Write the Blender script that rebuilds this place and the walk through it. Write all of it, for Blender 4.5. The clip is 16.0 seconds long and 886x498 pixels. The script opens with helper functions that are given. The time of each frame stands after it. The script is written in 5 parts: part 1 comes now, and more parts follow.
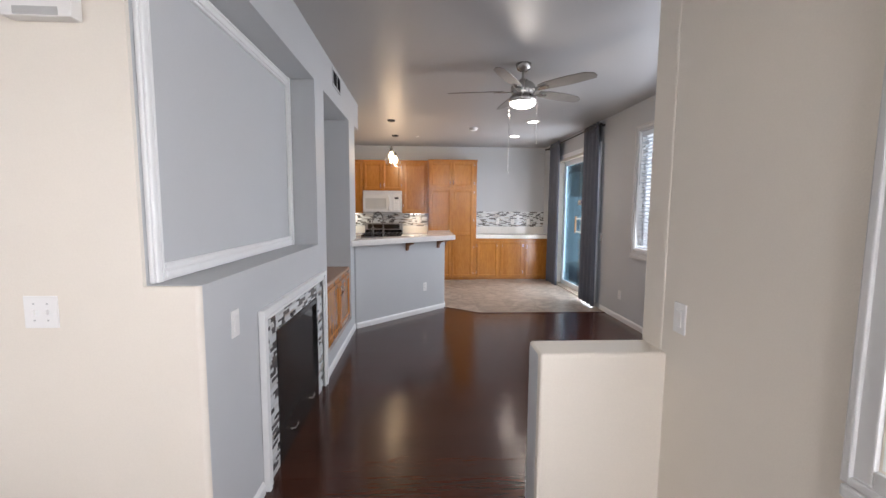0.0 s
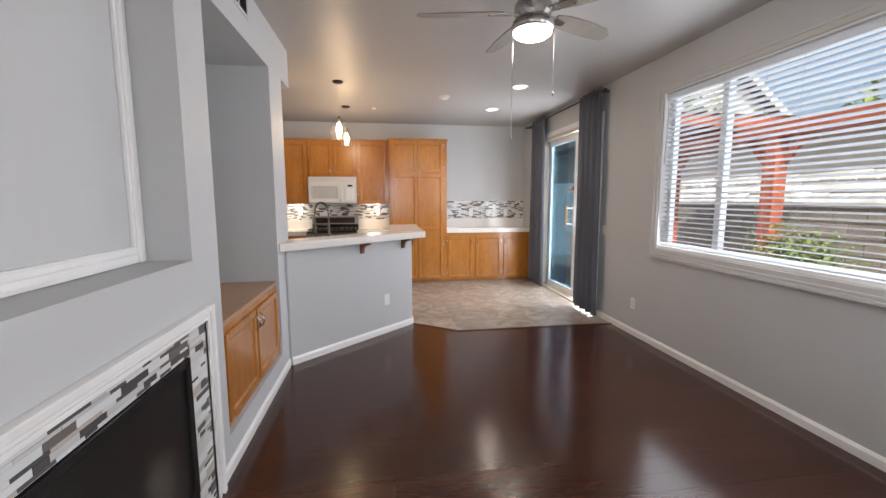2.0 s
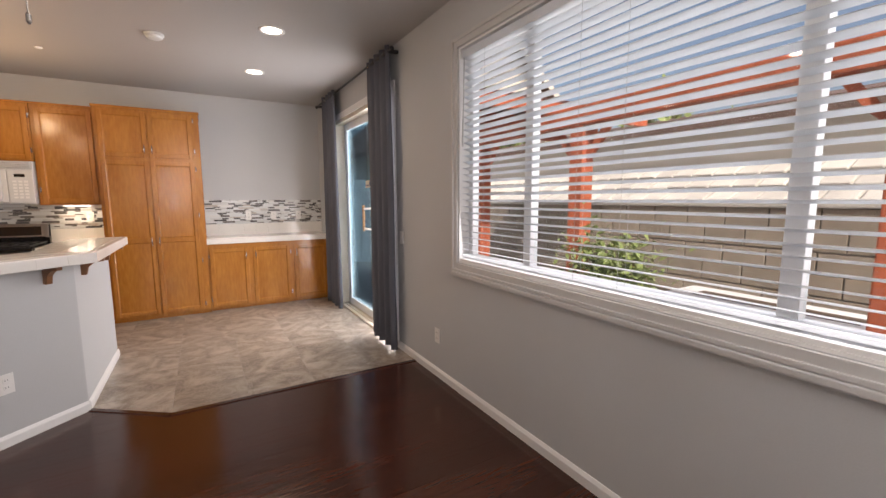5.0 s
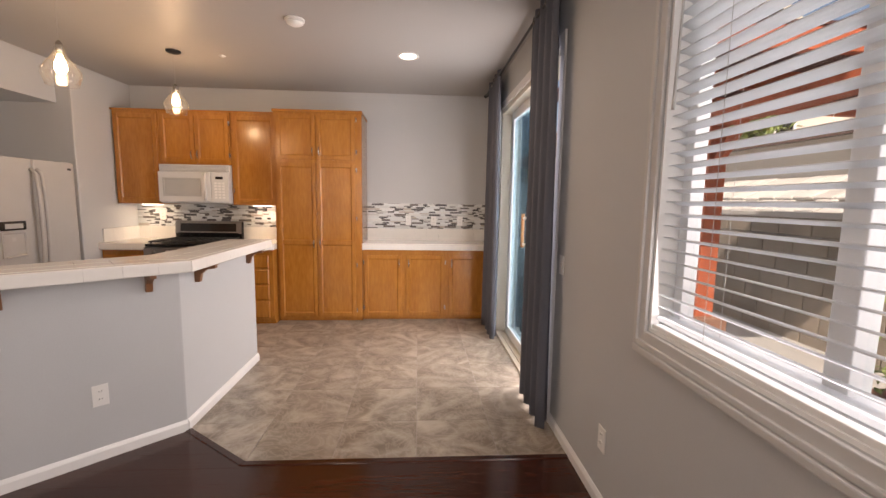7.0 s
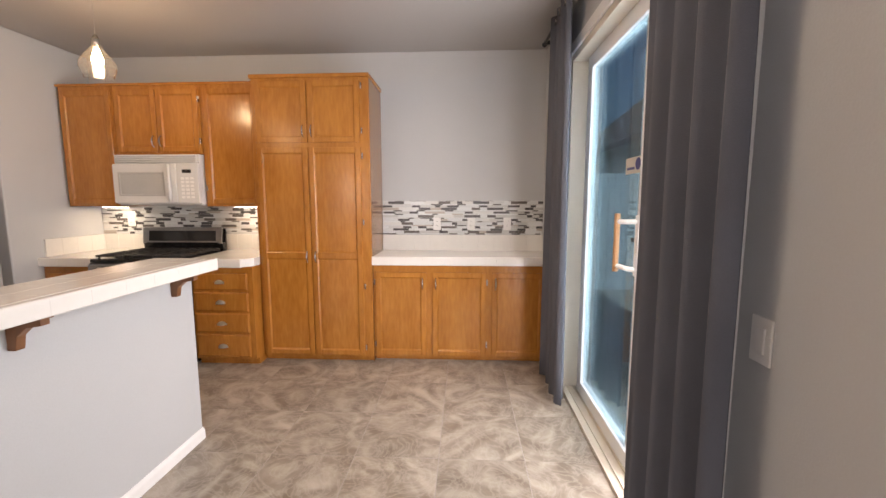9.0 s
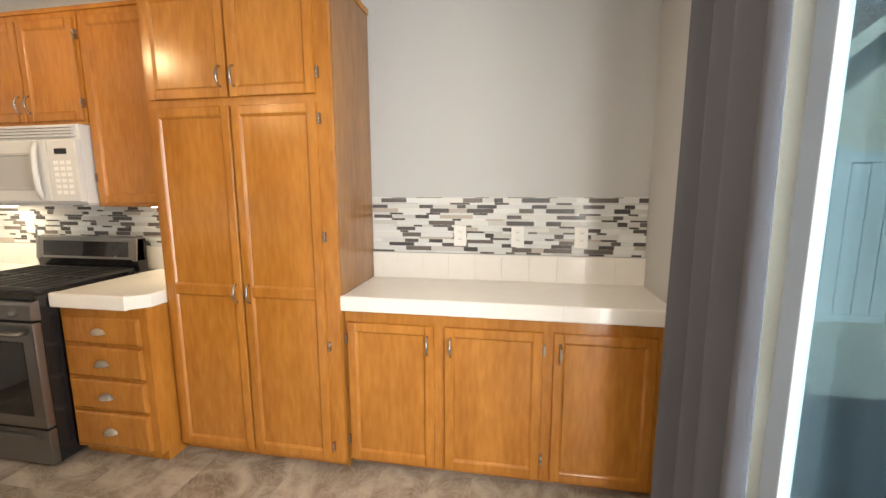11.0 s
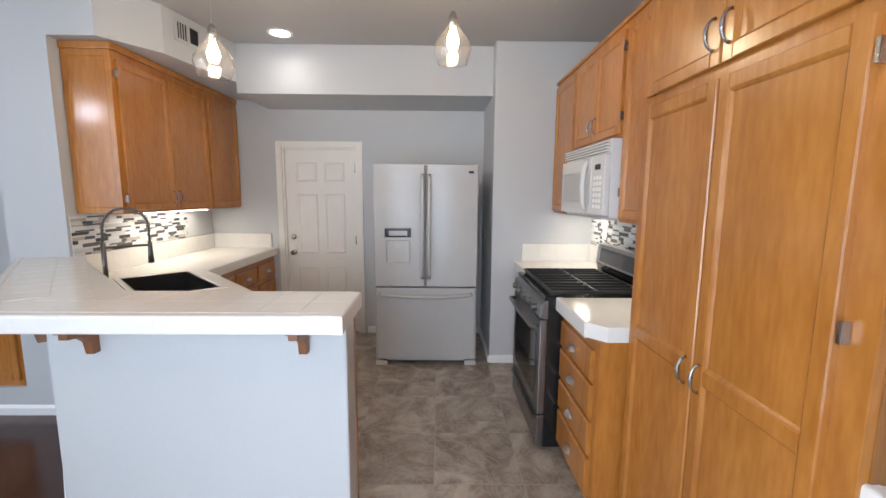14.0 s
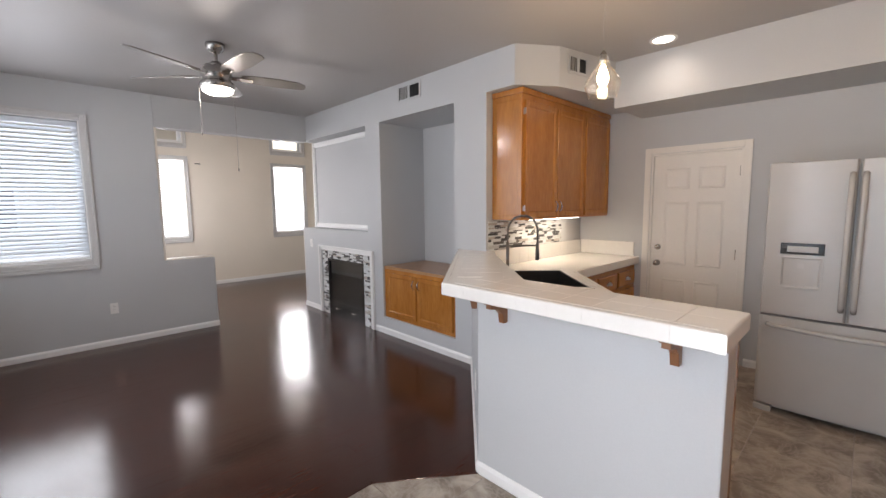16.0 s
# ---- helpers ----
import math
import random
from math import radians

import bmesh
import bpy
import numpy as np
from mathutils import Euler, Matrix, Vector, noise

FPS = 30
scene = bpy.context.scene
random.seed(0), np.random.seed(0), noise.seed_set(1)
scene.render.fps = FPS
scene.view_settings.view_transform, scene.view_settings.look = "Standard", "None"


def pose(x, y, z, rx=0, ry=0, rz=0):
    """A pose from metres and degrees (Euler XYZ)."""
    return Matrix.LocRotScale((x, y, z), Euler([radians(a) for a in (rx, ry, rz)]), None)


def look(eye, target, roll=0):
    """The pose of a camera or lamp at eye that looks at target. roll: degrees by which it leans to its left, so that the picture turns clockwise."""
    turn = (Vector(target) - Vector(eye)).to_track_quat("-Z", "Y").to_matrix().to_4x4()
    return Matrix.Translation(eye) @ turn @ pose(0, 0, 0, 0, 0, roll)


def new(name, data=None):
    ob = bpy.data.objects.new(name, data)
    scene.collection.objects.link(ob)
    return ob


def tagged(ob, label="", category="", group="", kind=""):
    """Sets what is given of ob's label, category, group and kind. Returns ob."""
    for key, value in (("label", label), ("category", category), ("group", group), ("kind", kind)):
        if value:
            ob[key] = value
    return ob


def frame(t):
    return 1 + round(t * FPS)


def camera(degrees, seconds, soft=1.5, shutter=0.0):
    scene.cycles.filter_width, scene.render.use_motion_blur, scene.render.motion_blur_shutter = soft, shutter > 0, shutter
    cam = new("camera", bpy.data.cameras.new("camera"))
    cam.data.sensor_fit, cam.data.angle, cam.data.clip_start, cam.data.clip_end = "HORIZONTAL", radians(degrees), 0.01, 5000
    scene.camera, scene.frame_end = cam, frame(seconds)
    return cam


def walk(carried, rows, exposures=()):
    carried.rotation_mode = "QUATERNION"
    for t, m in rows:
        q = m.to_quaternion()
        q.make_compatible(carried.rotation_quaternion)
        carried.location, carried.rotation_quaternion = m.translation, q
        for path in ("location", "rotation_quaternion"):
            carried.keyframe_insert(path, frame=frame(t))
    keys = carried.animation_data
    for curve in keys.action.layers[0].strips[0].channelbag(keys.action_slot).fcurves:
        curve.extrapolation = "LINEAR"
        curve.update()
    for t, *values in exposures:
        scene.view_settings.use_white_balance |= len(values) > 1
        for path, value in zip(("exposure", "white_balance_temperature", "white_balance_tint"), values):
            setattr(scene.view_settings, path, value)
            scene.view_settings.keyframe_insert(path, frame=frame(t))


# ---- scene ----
cam = camera(94.3, 16.0)
PATH = [
    (0, (0.077, 0.031, 1.445), (0.181, 2.018, 1.248), 0.4),
    (0.5, (0.128, 0.326, 1.445), (0.14, 2.315, 1.239), 1.0),
    (1, (0.096, 0.679, 1.437), (0.148, 2.665, 1.206), 0.5),
    (1.2, (0.098, 0.807, 1.429), (0.17, 2.791, 1.187), 0.9),
    (1.5, (0.092, 1.01, 1.416), (0.206, 2.992, 1.176), 0.0),
    (2, (0.091, 1.345, 1.419), (0.38, 3.309, 1.178), -0.1),
    (2.5, (0.082, 1.625, 1.368), (0.735, 3.502, 1.146), -0.2),
    (3, (0.187, 1.804, 1.419), (1.202, 3.509, 1.17), -0.8),
    (3.2, (0.265, 1.869, 1.425), (1.388, 3.505, 1.171), -0.8),
    (5.3, (1.27, 2.615, 1.394), (2.199, 4.37, 1.156), 0.2),
    (5.5, (1.347, 2.688, 1.4), (2.169, 4.496, 1.167), 0.5),
    (6, (1.506, 2.89, 1.386), (2.073, 4.795, 1.161), 0.7),
    (6.5, (1.665, 3.154, 1.399), (1.979, 5.115, 1.163), 0.8),
    (7, (1.808, 3.469, 1.418), (1.932, 5.452, 1.188), 0.9),
    (7.5, (1.897, 3.803, 1.406), (1.896, 5.79, 1.178), 1.1),
    (8, (1.95, 4.173, 1.419), (1.876, 6.156, 1.176), 0.9),
    (8.2, (1.943, 4.307, 1.38), (1.86, 6.291, 1.147), 0.4),
    (10.3, (1.95, 5.851, 1.421), (1.811, 7.827, 1.143), -0.1),
    (10.5, (1.963, 6.023, 1.422), (1.791, 7.995, 1.134), -0.1),
    (11, (2.0, 6.421, 1.436), (1.652, 8.369, 1.143), -0.2),
    (11.5, (2.039, 6.759, 1.448), (1.347, 8.618, 1.188), 0.6),
    (12, (2.003, 6.991, 1.441), (0.915, 8.652, 1.198), 1.6),
    (12.5, (1.948, 7.188, 1.464), (0.505, 8.549, 1.204), 1.6),
    (13, (1.917, 7.26, 1.466), (0.195, 8.241, 1.202), 1.3),
    (13.5, (1.905, 7.331, 1.469), (-0.008, 7.85, 1.206), 0.9),
    (14, (1.903, 7.397, 1.479), (-0.08, 7.422, 1.218), 0.4),
    (14.5, (1.923, 7.417, 1.465), (-0.01, 6.965, 1.22), 0.0),
    (15, (1.944, 7.416, 1.472), (0.161, 6.542, 1.235), -0.4),
    (15.5, (1.983, 7.375, 1.475), (0.396, 6.18, 1.249), -0.6),
    (16, (2.025, 7.349, 1.475), (0.643, 5.919, 1.261), -0.6),
]
EXPOSURES = [(0.0, 0.21, 6100, 14), (0.5, 0.31, 6050, 12), (1.0, 0.23, 6150, 12), (2.0, 0.35, 6400, 14), (3.0, 0.19, 6500, 16), (5.5, 0.09, 7250, 21), (7.0, 0.09, 7550, 23), (8.0, 0.22, 7200, 22),
             (10.5, 0.48, 7100, 13), (11.0, 0.64, 7250, 10), (11.5, 0.75, 6000, 9), (12.0, 0.57, 6150, 8), (12.5, 0.50, 6150, 8), (13.5, 0.36, 5850, 9), (14.5, 0.39, 5650, 11), (16.0, 0.14, 6350, 15)]
walk(cam, [(t, look(eye, target, roll)) for t, eye, target, roll in PATH], EXPOSURES)

# ---------------- world, sun, lamps ----------------
world = bpy.data.worlds.new("sky")
scene.world = world
world.use_nodes = True
wn = world.node_tree
wn.nodes.clear()
w_out = wn.nodes.new("ShaderNodeOutputWorld")
w_bg = wn.nodes.new("ShaderNodeBackground")
w_sky = wn.nodes.new("ShaderNodeTexSky")
w_sky.sky_type, w_sky.sun_disc = "NISHITA", False
w_sky.sun_elevation, w_sky.sun_rotation = radians(43), radians(204.5)
w_sky.dust_density, w_sky.ozone_density = 5.0, 0.6
w_bg.inputs["Strength"].default_value = 0.15
wn.links.new(w_sky.outputs[0], w_bg.inputs[0])
wn.links.new(w_bg.outputs[0], w_out.inputs[0])
sun = new("sun", bpy.data.lights.new("sun", "SUN"))
sun.data.energy, sun.data.angle, sun.data.color = 5.0, radians(0.5), (1.0, 0.95, 0.87)
sun.matrix_world = look((0, 0, 8), (0.415, 0.91, 8 - 0.935))


LEVEL = 0.54


def area_lamp(name, eye, target, sx, sy, watts, colour):
    ob = new(name, bpy.data.lights.new(name, "AREA"))
    ob.data.shape, ob.data.size, ob.data.size_y = "RECTANGLE", sx, sy
    ob.data.energy, ob.data.color = watts * LEVEL, colour
    ob.matrix_world = look(eye, target)
    return ob


def point_lamp(name, at, watts, colour, radius=0.04):
    ob = new(name, bpy.data.lights.new(name, "POINT"))
    ob.data.energy, ob.data.color, ob.data.shadow_soft_size = watts * LEVEL, colour, radius
    ob.location = at
    return ob


RX0 = 2.675
DAY = (1.0, 0.97, 0.95)
BLUISH = (0.93, 0.965, 1.0)
WARM = (1.0, 0.70, 0.40)
SOFT = (1.0, 0.84, 0.66)
area_lamp("daylight_side_window", (RX0 - 0.03, 3.75, 1.65), (0, 3.75, 1.4), 2.3, 1.38, 44, BLUISH)
area_lamp("skylight_side_window", (2.90, 3.75, 1.75), (0, 3.75, 1.2), 2.3, 1.4, 34, (0.9, 0.95, 1.0))
area_lamp("daylight_sliding_door", (2.92, 6.85, 1.2), (0, 7.6, 1.0), 1.7, 2.2, 195, BLUISH)
area_lamp("daylight_rear_window", (2.16, 1.78, 1.65), (2.16, 5, 1.4), 0.86, 1.36, 11, DAY)
area_lamp("skylight_rear_window", (2.16, 1.55, 1.75), (2.16, 5, 1.2), 0.88, 1.4, 34, (0.9, 0.95, 1.0))
area_lamp("daylight_living_left", (-1.75, -1.42, 1.6), (-1.7, 3, 1.2), 0.7, 1.4, 112, DAY)
area_lamp("daylight_living_right", (0.4, -1.42, 1.6), (0.3, 3, 1.2), 0.7, 1.4, 108, DAY)
area_lamp("daylight_living_side", (1.25, 0.1, 1.6), (-1, 0.1, 1.2), 1.5, 1.4, 75, DAY)


# ---------------- materials ----------------
def material(name, colour, rough=0.5, metal=0.0, vary=0.08, scale=6.0, grain=60.0, bump=0.1, stretch=(1, 1, 1), coat=0.0,
             second=None, spec=0.5, rough_vary=0.1, swirl=0.0):
    """Principled surface with variation at two scales and fine relief, in world metres."""
    m = bpy.data.materials.new(name)
    m.use_nodes = True
    nt = m.node_tree
    b = nt.nodes["Principled BSDF"]
    geo = nt.nodes.new("ShaderNodeNewGeometry")
    mp = nt.nodes.new("ShaderNodeMapping")
    mp.inputs["Scale"].default_value = stretch
    nt.links.new(geo.outputs["Position"], mp.inputs["Vector"])
    big = nt.nodes.new("ShaderNodeTexNoise")
    big.inputs["Scale"].default_value, big.inputs["Detail"].default_value = scale, 3
    big.inputs["Distortion"].default_value = swirl
    fine = nt.nodes.new("ShaderNodeTexNoise")
    fine.inputs["Scale"].default_value, fine.inputs["Detail"].default_value = grain, 4
    nt.links.new(mp.outputs[0], big.inputs["Vector"])
    nt.links.new(mp.outputs[0], fine.inputs["Vector"])
    mixn = nt.nodes.new("ShaderNodeMath")
    mixn.operation = "MULTIPLY_ADD"
    mixn.inputs[1].default_value = 0.45
    half = nt.nodes.new("ShaderNodeMath")
    half.operation = "MULTIPLY"
    half.inputs[1].default_value = 0.55
    nt.links.new(big.outputs[0], half.inputs[0])
    nt.links.new(fine.outputs[0], mixn.inputs[0])
    nt.links.new(half.outputs[0], mixn.inputs[2])
    ramp = nt.nodes.new("ShaderNodeValToRGB")
    lo = tuple(c * (1 - vary) for c in colour)
    hi = second or tuple(min(1, c * (1 + vary)) for c in colour)
    ramp.color_ramp.elements[0].position, ramp.color_ramp.elements[1].position = 0.33, 0.67
    ramp.color_ramp.elements[0].color, ramp.color_ramp.elements[1].color = (*lo, 1), (*hi, 1)
    nt.links.new(mixn.outputs[0], ramp.inputs[0])
    nt.links.new(ramp.outputs[0], b.inputs["Base Color"])
    rr = nt.nodes.new("ShaderNodeMapRange")
    rr.inputs["To Min"].default_value, rr.inputs["To Max"].default_value = max(0.02, rough * (1 - rough_vary)), min(1, rough * (1 + rough_vary))
    nt.links.new(big.outputs[0], rr.inputs["Value"])
    nt.links.new(rr.outputs[0], b.inputs["Roughness"])
    b.inputs["Metallic"].default_value = metal
    b.inputs["Specular IOR Level"].default_value = spec
    b.inputs["Coat Weight"].default_value = coat
    b.inputs["Coat Roughness"].default_value = 0.12
    if bump:
        bp = nt.nodes.new("ShaderNodeBump")
        bp.inputs["Strength"].default_value, bp.inputs["Distance"].default_value = bump, 0.004
        nt.links.new(fine.outputs[0], bp.inputs["Height"])
        nt.links.new(bp.outputs[0], b.inputs["Normal"])
    return m


def see_through_light(m, share):
    """Thin plastic that lets part of the light soak through."""
    nt = m.node_tree
    b = nt.nodes["Principled BSDF"]
    out = nt.nodes["Material Output"]
    tl = nt.nodes.new("ShaderNodeBsdfTranslucent")
    tl.inputs[0].default_value = (0.80, 0.83, 0.86, 1)
    mx = nt.nodes.new("ShaderNodeMixShader")
    mx.inputs[0].default_value = share
    nt.links.new(b.outputs[0], mx.inputs[1])
    nt.links.new(tl.outputs[0], mx.inputs[2])
    nt.links.new(mx.outputs[0], out.inputs[0])
    return m


def palette(name, colours, rough, bump=0.0, grain=90.0):
    """Pieces that each take one colour of a palette by their own random number."""
    m = material(name, (0.5, 0.5, 0.5), rough, bump=bump, grain=grain)
    nt = m.node_tree
    b = nt.nodes["Principled BSDF"]
    info = nt.nodes.new("ShaderNodeObjectInfo")
    ramp = nt.nodes.new("ShaderNodeValToRGB")
    ramp.color_ramp.interpolation = "CONSTANT"
    els = ramp.color_ramp.elements
    while len(els) < len(colours):
        els.new(0.5)
    for i, (pos, c) in enumerate(colours):
        els[i].position, els[i].color = pos, (*c, 1)
    nt.links.new(info.outputs["Random"], ramp.inputs[0])
    old = b.inputs["Base Color"].links[0].from_socket
    mx = nt.nodes.new("ShaderNodeMix")
    mx.data_type, mx.blend_type = "RGBA", "OVERLAY"
    mx.inputs["Factor"].default_value = 0.25
    nt.links.new(ramp.outputs[0], mx.inputs["A"])
    nt.links.new(old, mx.inputs["B"])
    nt.links.new(mx.outputs["Result"], b.inputs["Base Color"])
    return m


def piece_tint(m, amount):
    """Small difference of tone from piece to piece."""
    nt = m.node_tree
    b = nt.nodes["Principled BSDF"]
    info = nt.nodes.new("ShaderNodeObjectInfo")
    hsv = nt.nodes.new("ShaderNodeHueSaturation")
    rng = nt.nodes.new("ShaderNodeMapRange")
    rng.inputs["To Min"].default_value, rng.inputs["To Max"].default_value = 1 - amount, 1 + amount
    nt.links.new(info.outputs["Random"], rng.inputs["Value"])
    nt.links.new(rng.outputs[0], hsv.inputs["Value"])
    nt.links.new(b.inputs["Base Color"].links[0].from_socket, hsv.inputs["Color"])
    nt.links.new(hsv.outputs[0], b.inputs["Base Color"])
    return m


def glass(name, tint=(1, 1, 1), gloss=1.0):
    """A thin clear pane: see-through with a mirror gloss that rises at grazing angles."""
    m = bpy.data.materials.new(name)
    m.use_nodes = True
    nt = m.node_tree
    nt.nodes.clear()
    out = nt.nodes.new("ShaderNodeOutputMaterial")
    tr = nt.nodes.new("ShaderNodeBsdfTransparent")
    tr.inputs[0].default_value = (*tint, 1)
    gl = nt.nodes.new("ShaderNodeBsdfGlossy")
    gl.inputs["Roughness"].default_value = 0.02
    lw = nt.nodes.new("ShaderNodeLayerWeight")
    lw.inputs[0].default_value = 0.5
    fr = nt.nodes.new("ShaderNodeMath")
    fr.operation = "POWER"
    fr.inputs[1].default_value = 4.0
    nt.links.new(lw.outputs["Facing"], fr.inputs[0])
    mul = nt.nodes.new("ShaderNodeMath")
    mul.operation, mul.use_clamp = "MULTIPLY_ADD", True
    mul.inputs[1].default_value = 0.55 * gloss
    mul.inputs[2].default_value = 0.035 * gloss
    mx = nt.nodes.new("ShaderNodeMixShader")
    nt.links.new(fr.outputs[0], mul.inputs[0])
    nt.links.new(mul.outputs[0], mx.inputs[0])
    nt.links.new(tr.outputs[0], mx.inputs[1])
    nt.links.new(gl.outputs[0], mx.inputs[2])
    nt.links.new(mx.outputs[0], out.inputs[0])
    return m


def stone_tile(name):
    """Clouded stone with curling pale bands and darker veins; every tile shows another cut."""
    m = material(name, (0.30, 0.26, 0.225), 0.3, vary=0.1, scale=3.0, grain=60, bump=0.06)
    nt = m.node_tree
    b = nt.nodes["Principled BSDF"]
    geo, info = nt.nodes.new("ShaderNodeNewGeometry"), nt.nodes.new("ShaderNodeObjectInfo")
    shift = nt.nodes.new("ShaderNodeVectorMath")
    shift.operation = "SCALE"
    shift.inputs[0].default_value = (37.0, 53.0, 29.0)
    nt.links.new(info.outputs["Random"], shift.inputs["Scale"])
    add = nt.nodes.new("ShaderNodeVectorMath")
    add.operation = "ADD"
    nt.links.new(geo.outputs["Position"], add.inputs[0])
    nt.links.new(shift.outputs[0], add.inputs[1])
    cloud = nt.nodes.new("ShaderNodeTexNoise")
    cloud.inputs["Scale"].default_value, cloud.inputs["Detail"].default_value, cloud.inputs["Distortion"].default_value = 2.6, 5.0, 2.6
    curl = nt.nodes.new("ShaderNodeTexNoise")
    curl.inputs["Scale"].default_value, curl.inputs["Detail"].default_value, curl.inputs["Distortion"].default_value = 4.2, 4.0, 4.5
    for n in (cloud, curl):
        nt.links.new(add.outputs[0], n.inputs["Vector"])
    base = nt.nodes.new("ShaderNodeValToRGB")
    els = base.color_ramp.elements
    els.new(0.5)
    els.new(0.6)
    for e, (pos, c) in zip(els, ((0.32, (0.180, 0.146, 0.112)), (0.47, (0.258, 0.214, 0.170)), (0.57, (0.345, 0.296, 0.244)), (0.70, (0.455, 0.402, 0.340)))):
        e.position, e.color = pos, (*c, 1)
    nt.links.new(cloud.outputs[0], base.inputs[0])
    band = nt.nodes.new("ShaderNodeValToRGB")
    els = band.color_ramp.elements
    els.new(0.5)
    els.new(0.6)
    for e, (pos, v) in zip(els, ((0.44, 0.0), (0.52, 1.0), (0.56, 0.35), (0.62, 0.0))):
        e.position, e.color = pos, (v, v, v, 1)
    nt.links.new(curl.outputs[0], band.inputs[0])
    fac = nt.nodes.new("ShaderNodeMath")
    fac.operation = "MULTIPLY"
    fac.inputs[1].default_value = 0.34
    nt.links.new(band.outputs[0], fac.inputs[0])
    mx = nt.nodes.new("ShaderNodeMix")
    mx.data_type = "RGBA"
    mx.inputs["B"].default_value = (0.50, 0.45, 0.395, 1)
    nt.links.new(fac.outputs[0], mx.inputs["Factor"])
    nt.links.new(base.outputs[0], mx.inputs["A"])
    nt.links.new(mx.outputs["Result"], b.inputs["Base Color"])
    return piece_tint(m, 0.06)


def glow(name, colour, strength):
    m = bpy.data.materials.new(name)
    m.use_nodes = True
    b = m.node_tree.nodes["Principled BSDF"]
    b.inputs["Base Color"].default_value = (*colour, 1)
    b.inputs["Emission Color"].default_value = (*colour, 1)
    b.inputs["Emission Strength"].default_value = strength
    return m


GREY = material("grey_wall_paint", (0.51, 0.52, 0.528), 0.55, vary=0.03, scale=1.5, grain=160, bump=0.12)
CREAM = material("cream_wall_paint", (0.74, 0.685, 0.60), 0.6, vary=0.03, scale=1.5, grain=160, bump=0.12)
# the ceiling's dimness is set in this mid-grey base colour
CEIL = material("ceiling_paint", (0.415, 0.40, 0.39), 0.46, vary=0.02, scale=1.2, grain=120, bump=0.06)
TRIM = material("white_gloss_trim", (0.80, 0.80, 0.79), 0.3, vary=0.02, grain=40, bump=0.03)
CASING = material("pale_grey_trim", (0.56, 0.555, 0.545), 0.35, vary=0.02, grain=40, bump=0.03)
DOORP = material("white_door_paint", (0.78, 0.75, 0.70), 0.35, vary=0.02, grain=60, bump=0.04)
OAK = material("golden_oak", (0.36, 0.132, 0.020), 0.23, vary=0.08, second=(0.485, 0.202, 0.037), scale=2.6, grain=20, bump=0.05,
               stretch=(2.6, 2.6, 0.5), coat=0.25)
OAKS = material("darker_oak_side", (0.235, 0.094, 0.020), 0.2, vary=0.15, second=(0.32, 0.138, 0.030), scale=2.4, grain=16, bump=0.04, stretch=(3, 3, 0.5), coat=0.3)
OAKT = material("worn_oak_top", (0.36, 0.19, 0.085), 0.3, vary=0.14, scale=3, grain=24, bump=0.08, stretch=(4, 0.5, 4), coat=0.2)
PLANK = piece_tint(material("dark_hand_scraped_floor", (0.047, 0.0138, 0.0073), 0.165, vary=0.35, scale=1.6, grain=22, bump=0.16, stretch=(0.35, 3.0, 1),
                            spec=0.5, rough_vary=0.25), 0.14)
TILE = stone_tile("grey_stone_floor_tile")
GROUT = material("grey_grout", (0.37, 0.335, 0.31), 0.9, vary=0.1, grain=200, bump=0.2)
WGROUT = material("light_grout", (0.75, 0.74, 0.72), 0.8, vary=0.06, grain=200, bump=0.2)
WTILE = material("white_glazed_tile", (0.80, 0.785, 0.74), 0.14, vary=0.025, scale=4, grain=20, bump=0.02)
BARTILE = piece_tint(material("glazed_bar_tile", (0.79, 0.77, 0.73), 0.12, vary=0.03, scale=4, grain=20, bump=0.02), 0.006)
MOSAIC = palette("pale_glass_and_stone_mosaic", [(0.0, (0.66, 0.68, 0.68)), (0.3, (0.56, 0.56, 0.545)), (0.5, (0.72, 0.74, 0.74)), (0.72, (0.61, 0.62, 0.61)),
                                                 (0.85, (0.48, 0.43, 0.38)), (0.93, (0.70, 0.70, 0.68))], 0.16)
DMOSAIC = palette("dark_glass_and_slate_mosaic", [(0.0, (0.085, 0.082, 0.082)), (0.5, (0.11, 0.105, 0.105)), (0.8, (0.15, 0.135, 0.125))], 0.16)
CORB = material("dark_stained_corbel", (0.20, 0.085, 0.035), 0.4, vary=0.15, grain=30, bump=0.08, stretch=(3, 3, 0.5))
STEEL = material("brushed_nickel", (0.44, 0.42, 0.395), 0.27, 1.0, vary=0.05, grain=80, bump=0.02)
CHROME = material("polished_nickel", (0.78, 0.76, 0.72), 0.3, 1.0, vary=0.04, grain=80, bump=0.02)
STAIN = material("stainless_steel", (0.29, 0.285, 0.28), 0.3, 1.0, vary=0.06, grain=120, bump=0.02, stretch=(0.2, 1, 4))
BLACK = material("black_enamel", (0.012, 0.012, 0.013), 0.18, vary=0.2, grain=60, bump=0.02)
IRON = material("cast_iron", (0.02, 0.02, 0.021), 0.5, vary=0.2, grain=150, bump=0.2)
DGLASS = material("dark_oven_glass", (0.02, 0.019, 0.018), 0.05, vary=0.1, bump=0)
FAUC = material("dark_brushed_steel", (0.16, 0.155, 0.15), 0.3, 0.9, vary=0.1, grain=80, bump=0.02)
GRAPH = material("graphite_metal", (0.05, 0.05, 0.052), 0.35, 0.6, vary=0.1, grain=80, bump=0.03)
FRIDGE = material("light_grey_appliance", (0.46, 0.455, 0.445), 0.24, vary=0.03, grain=300, bump=0.05)
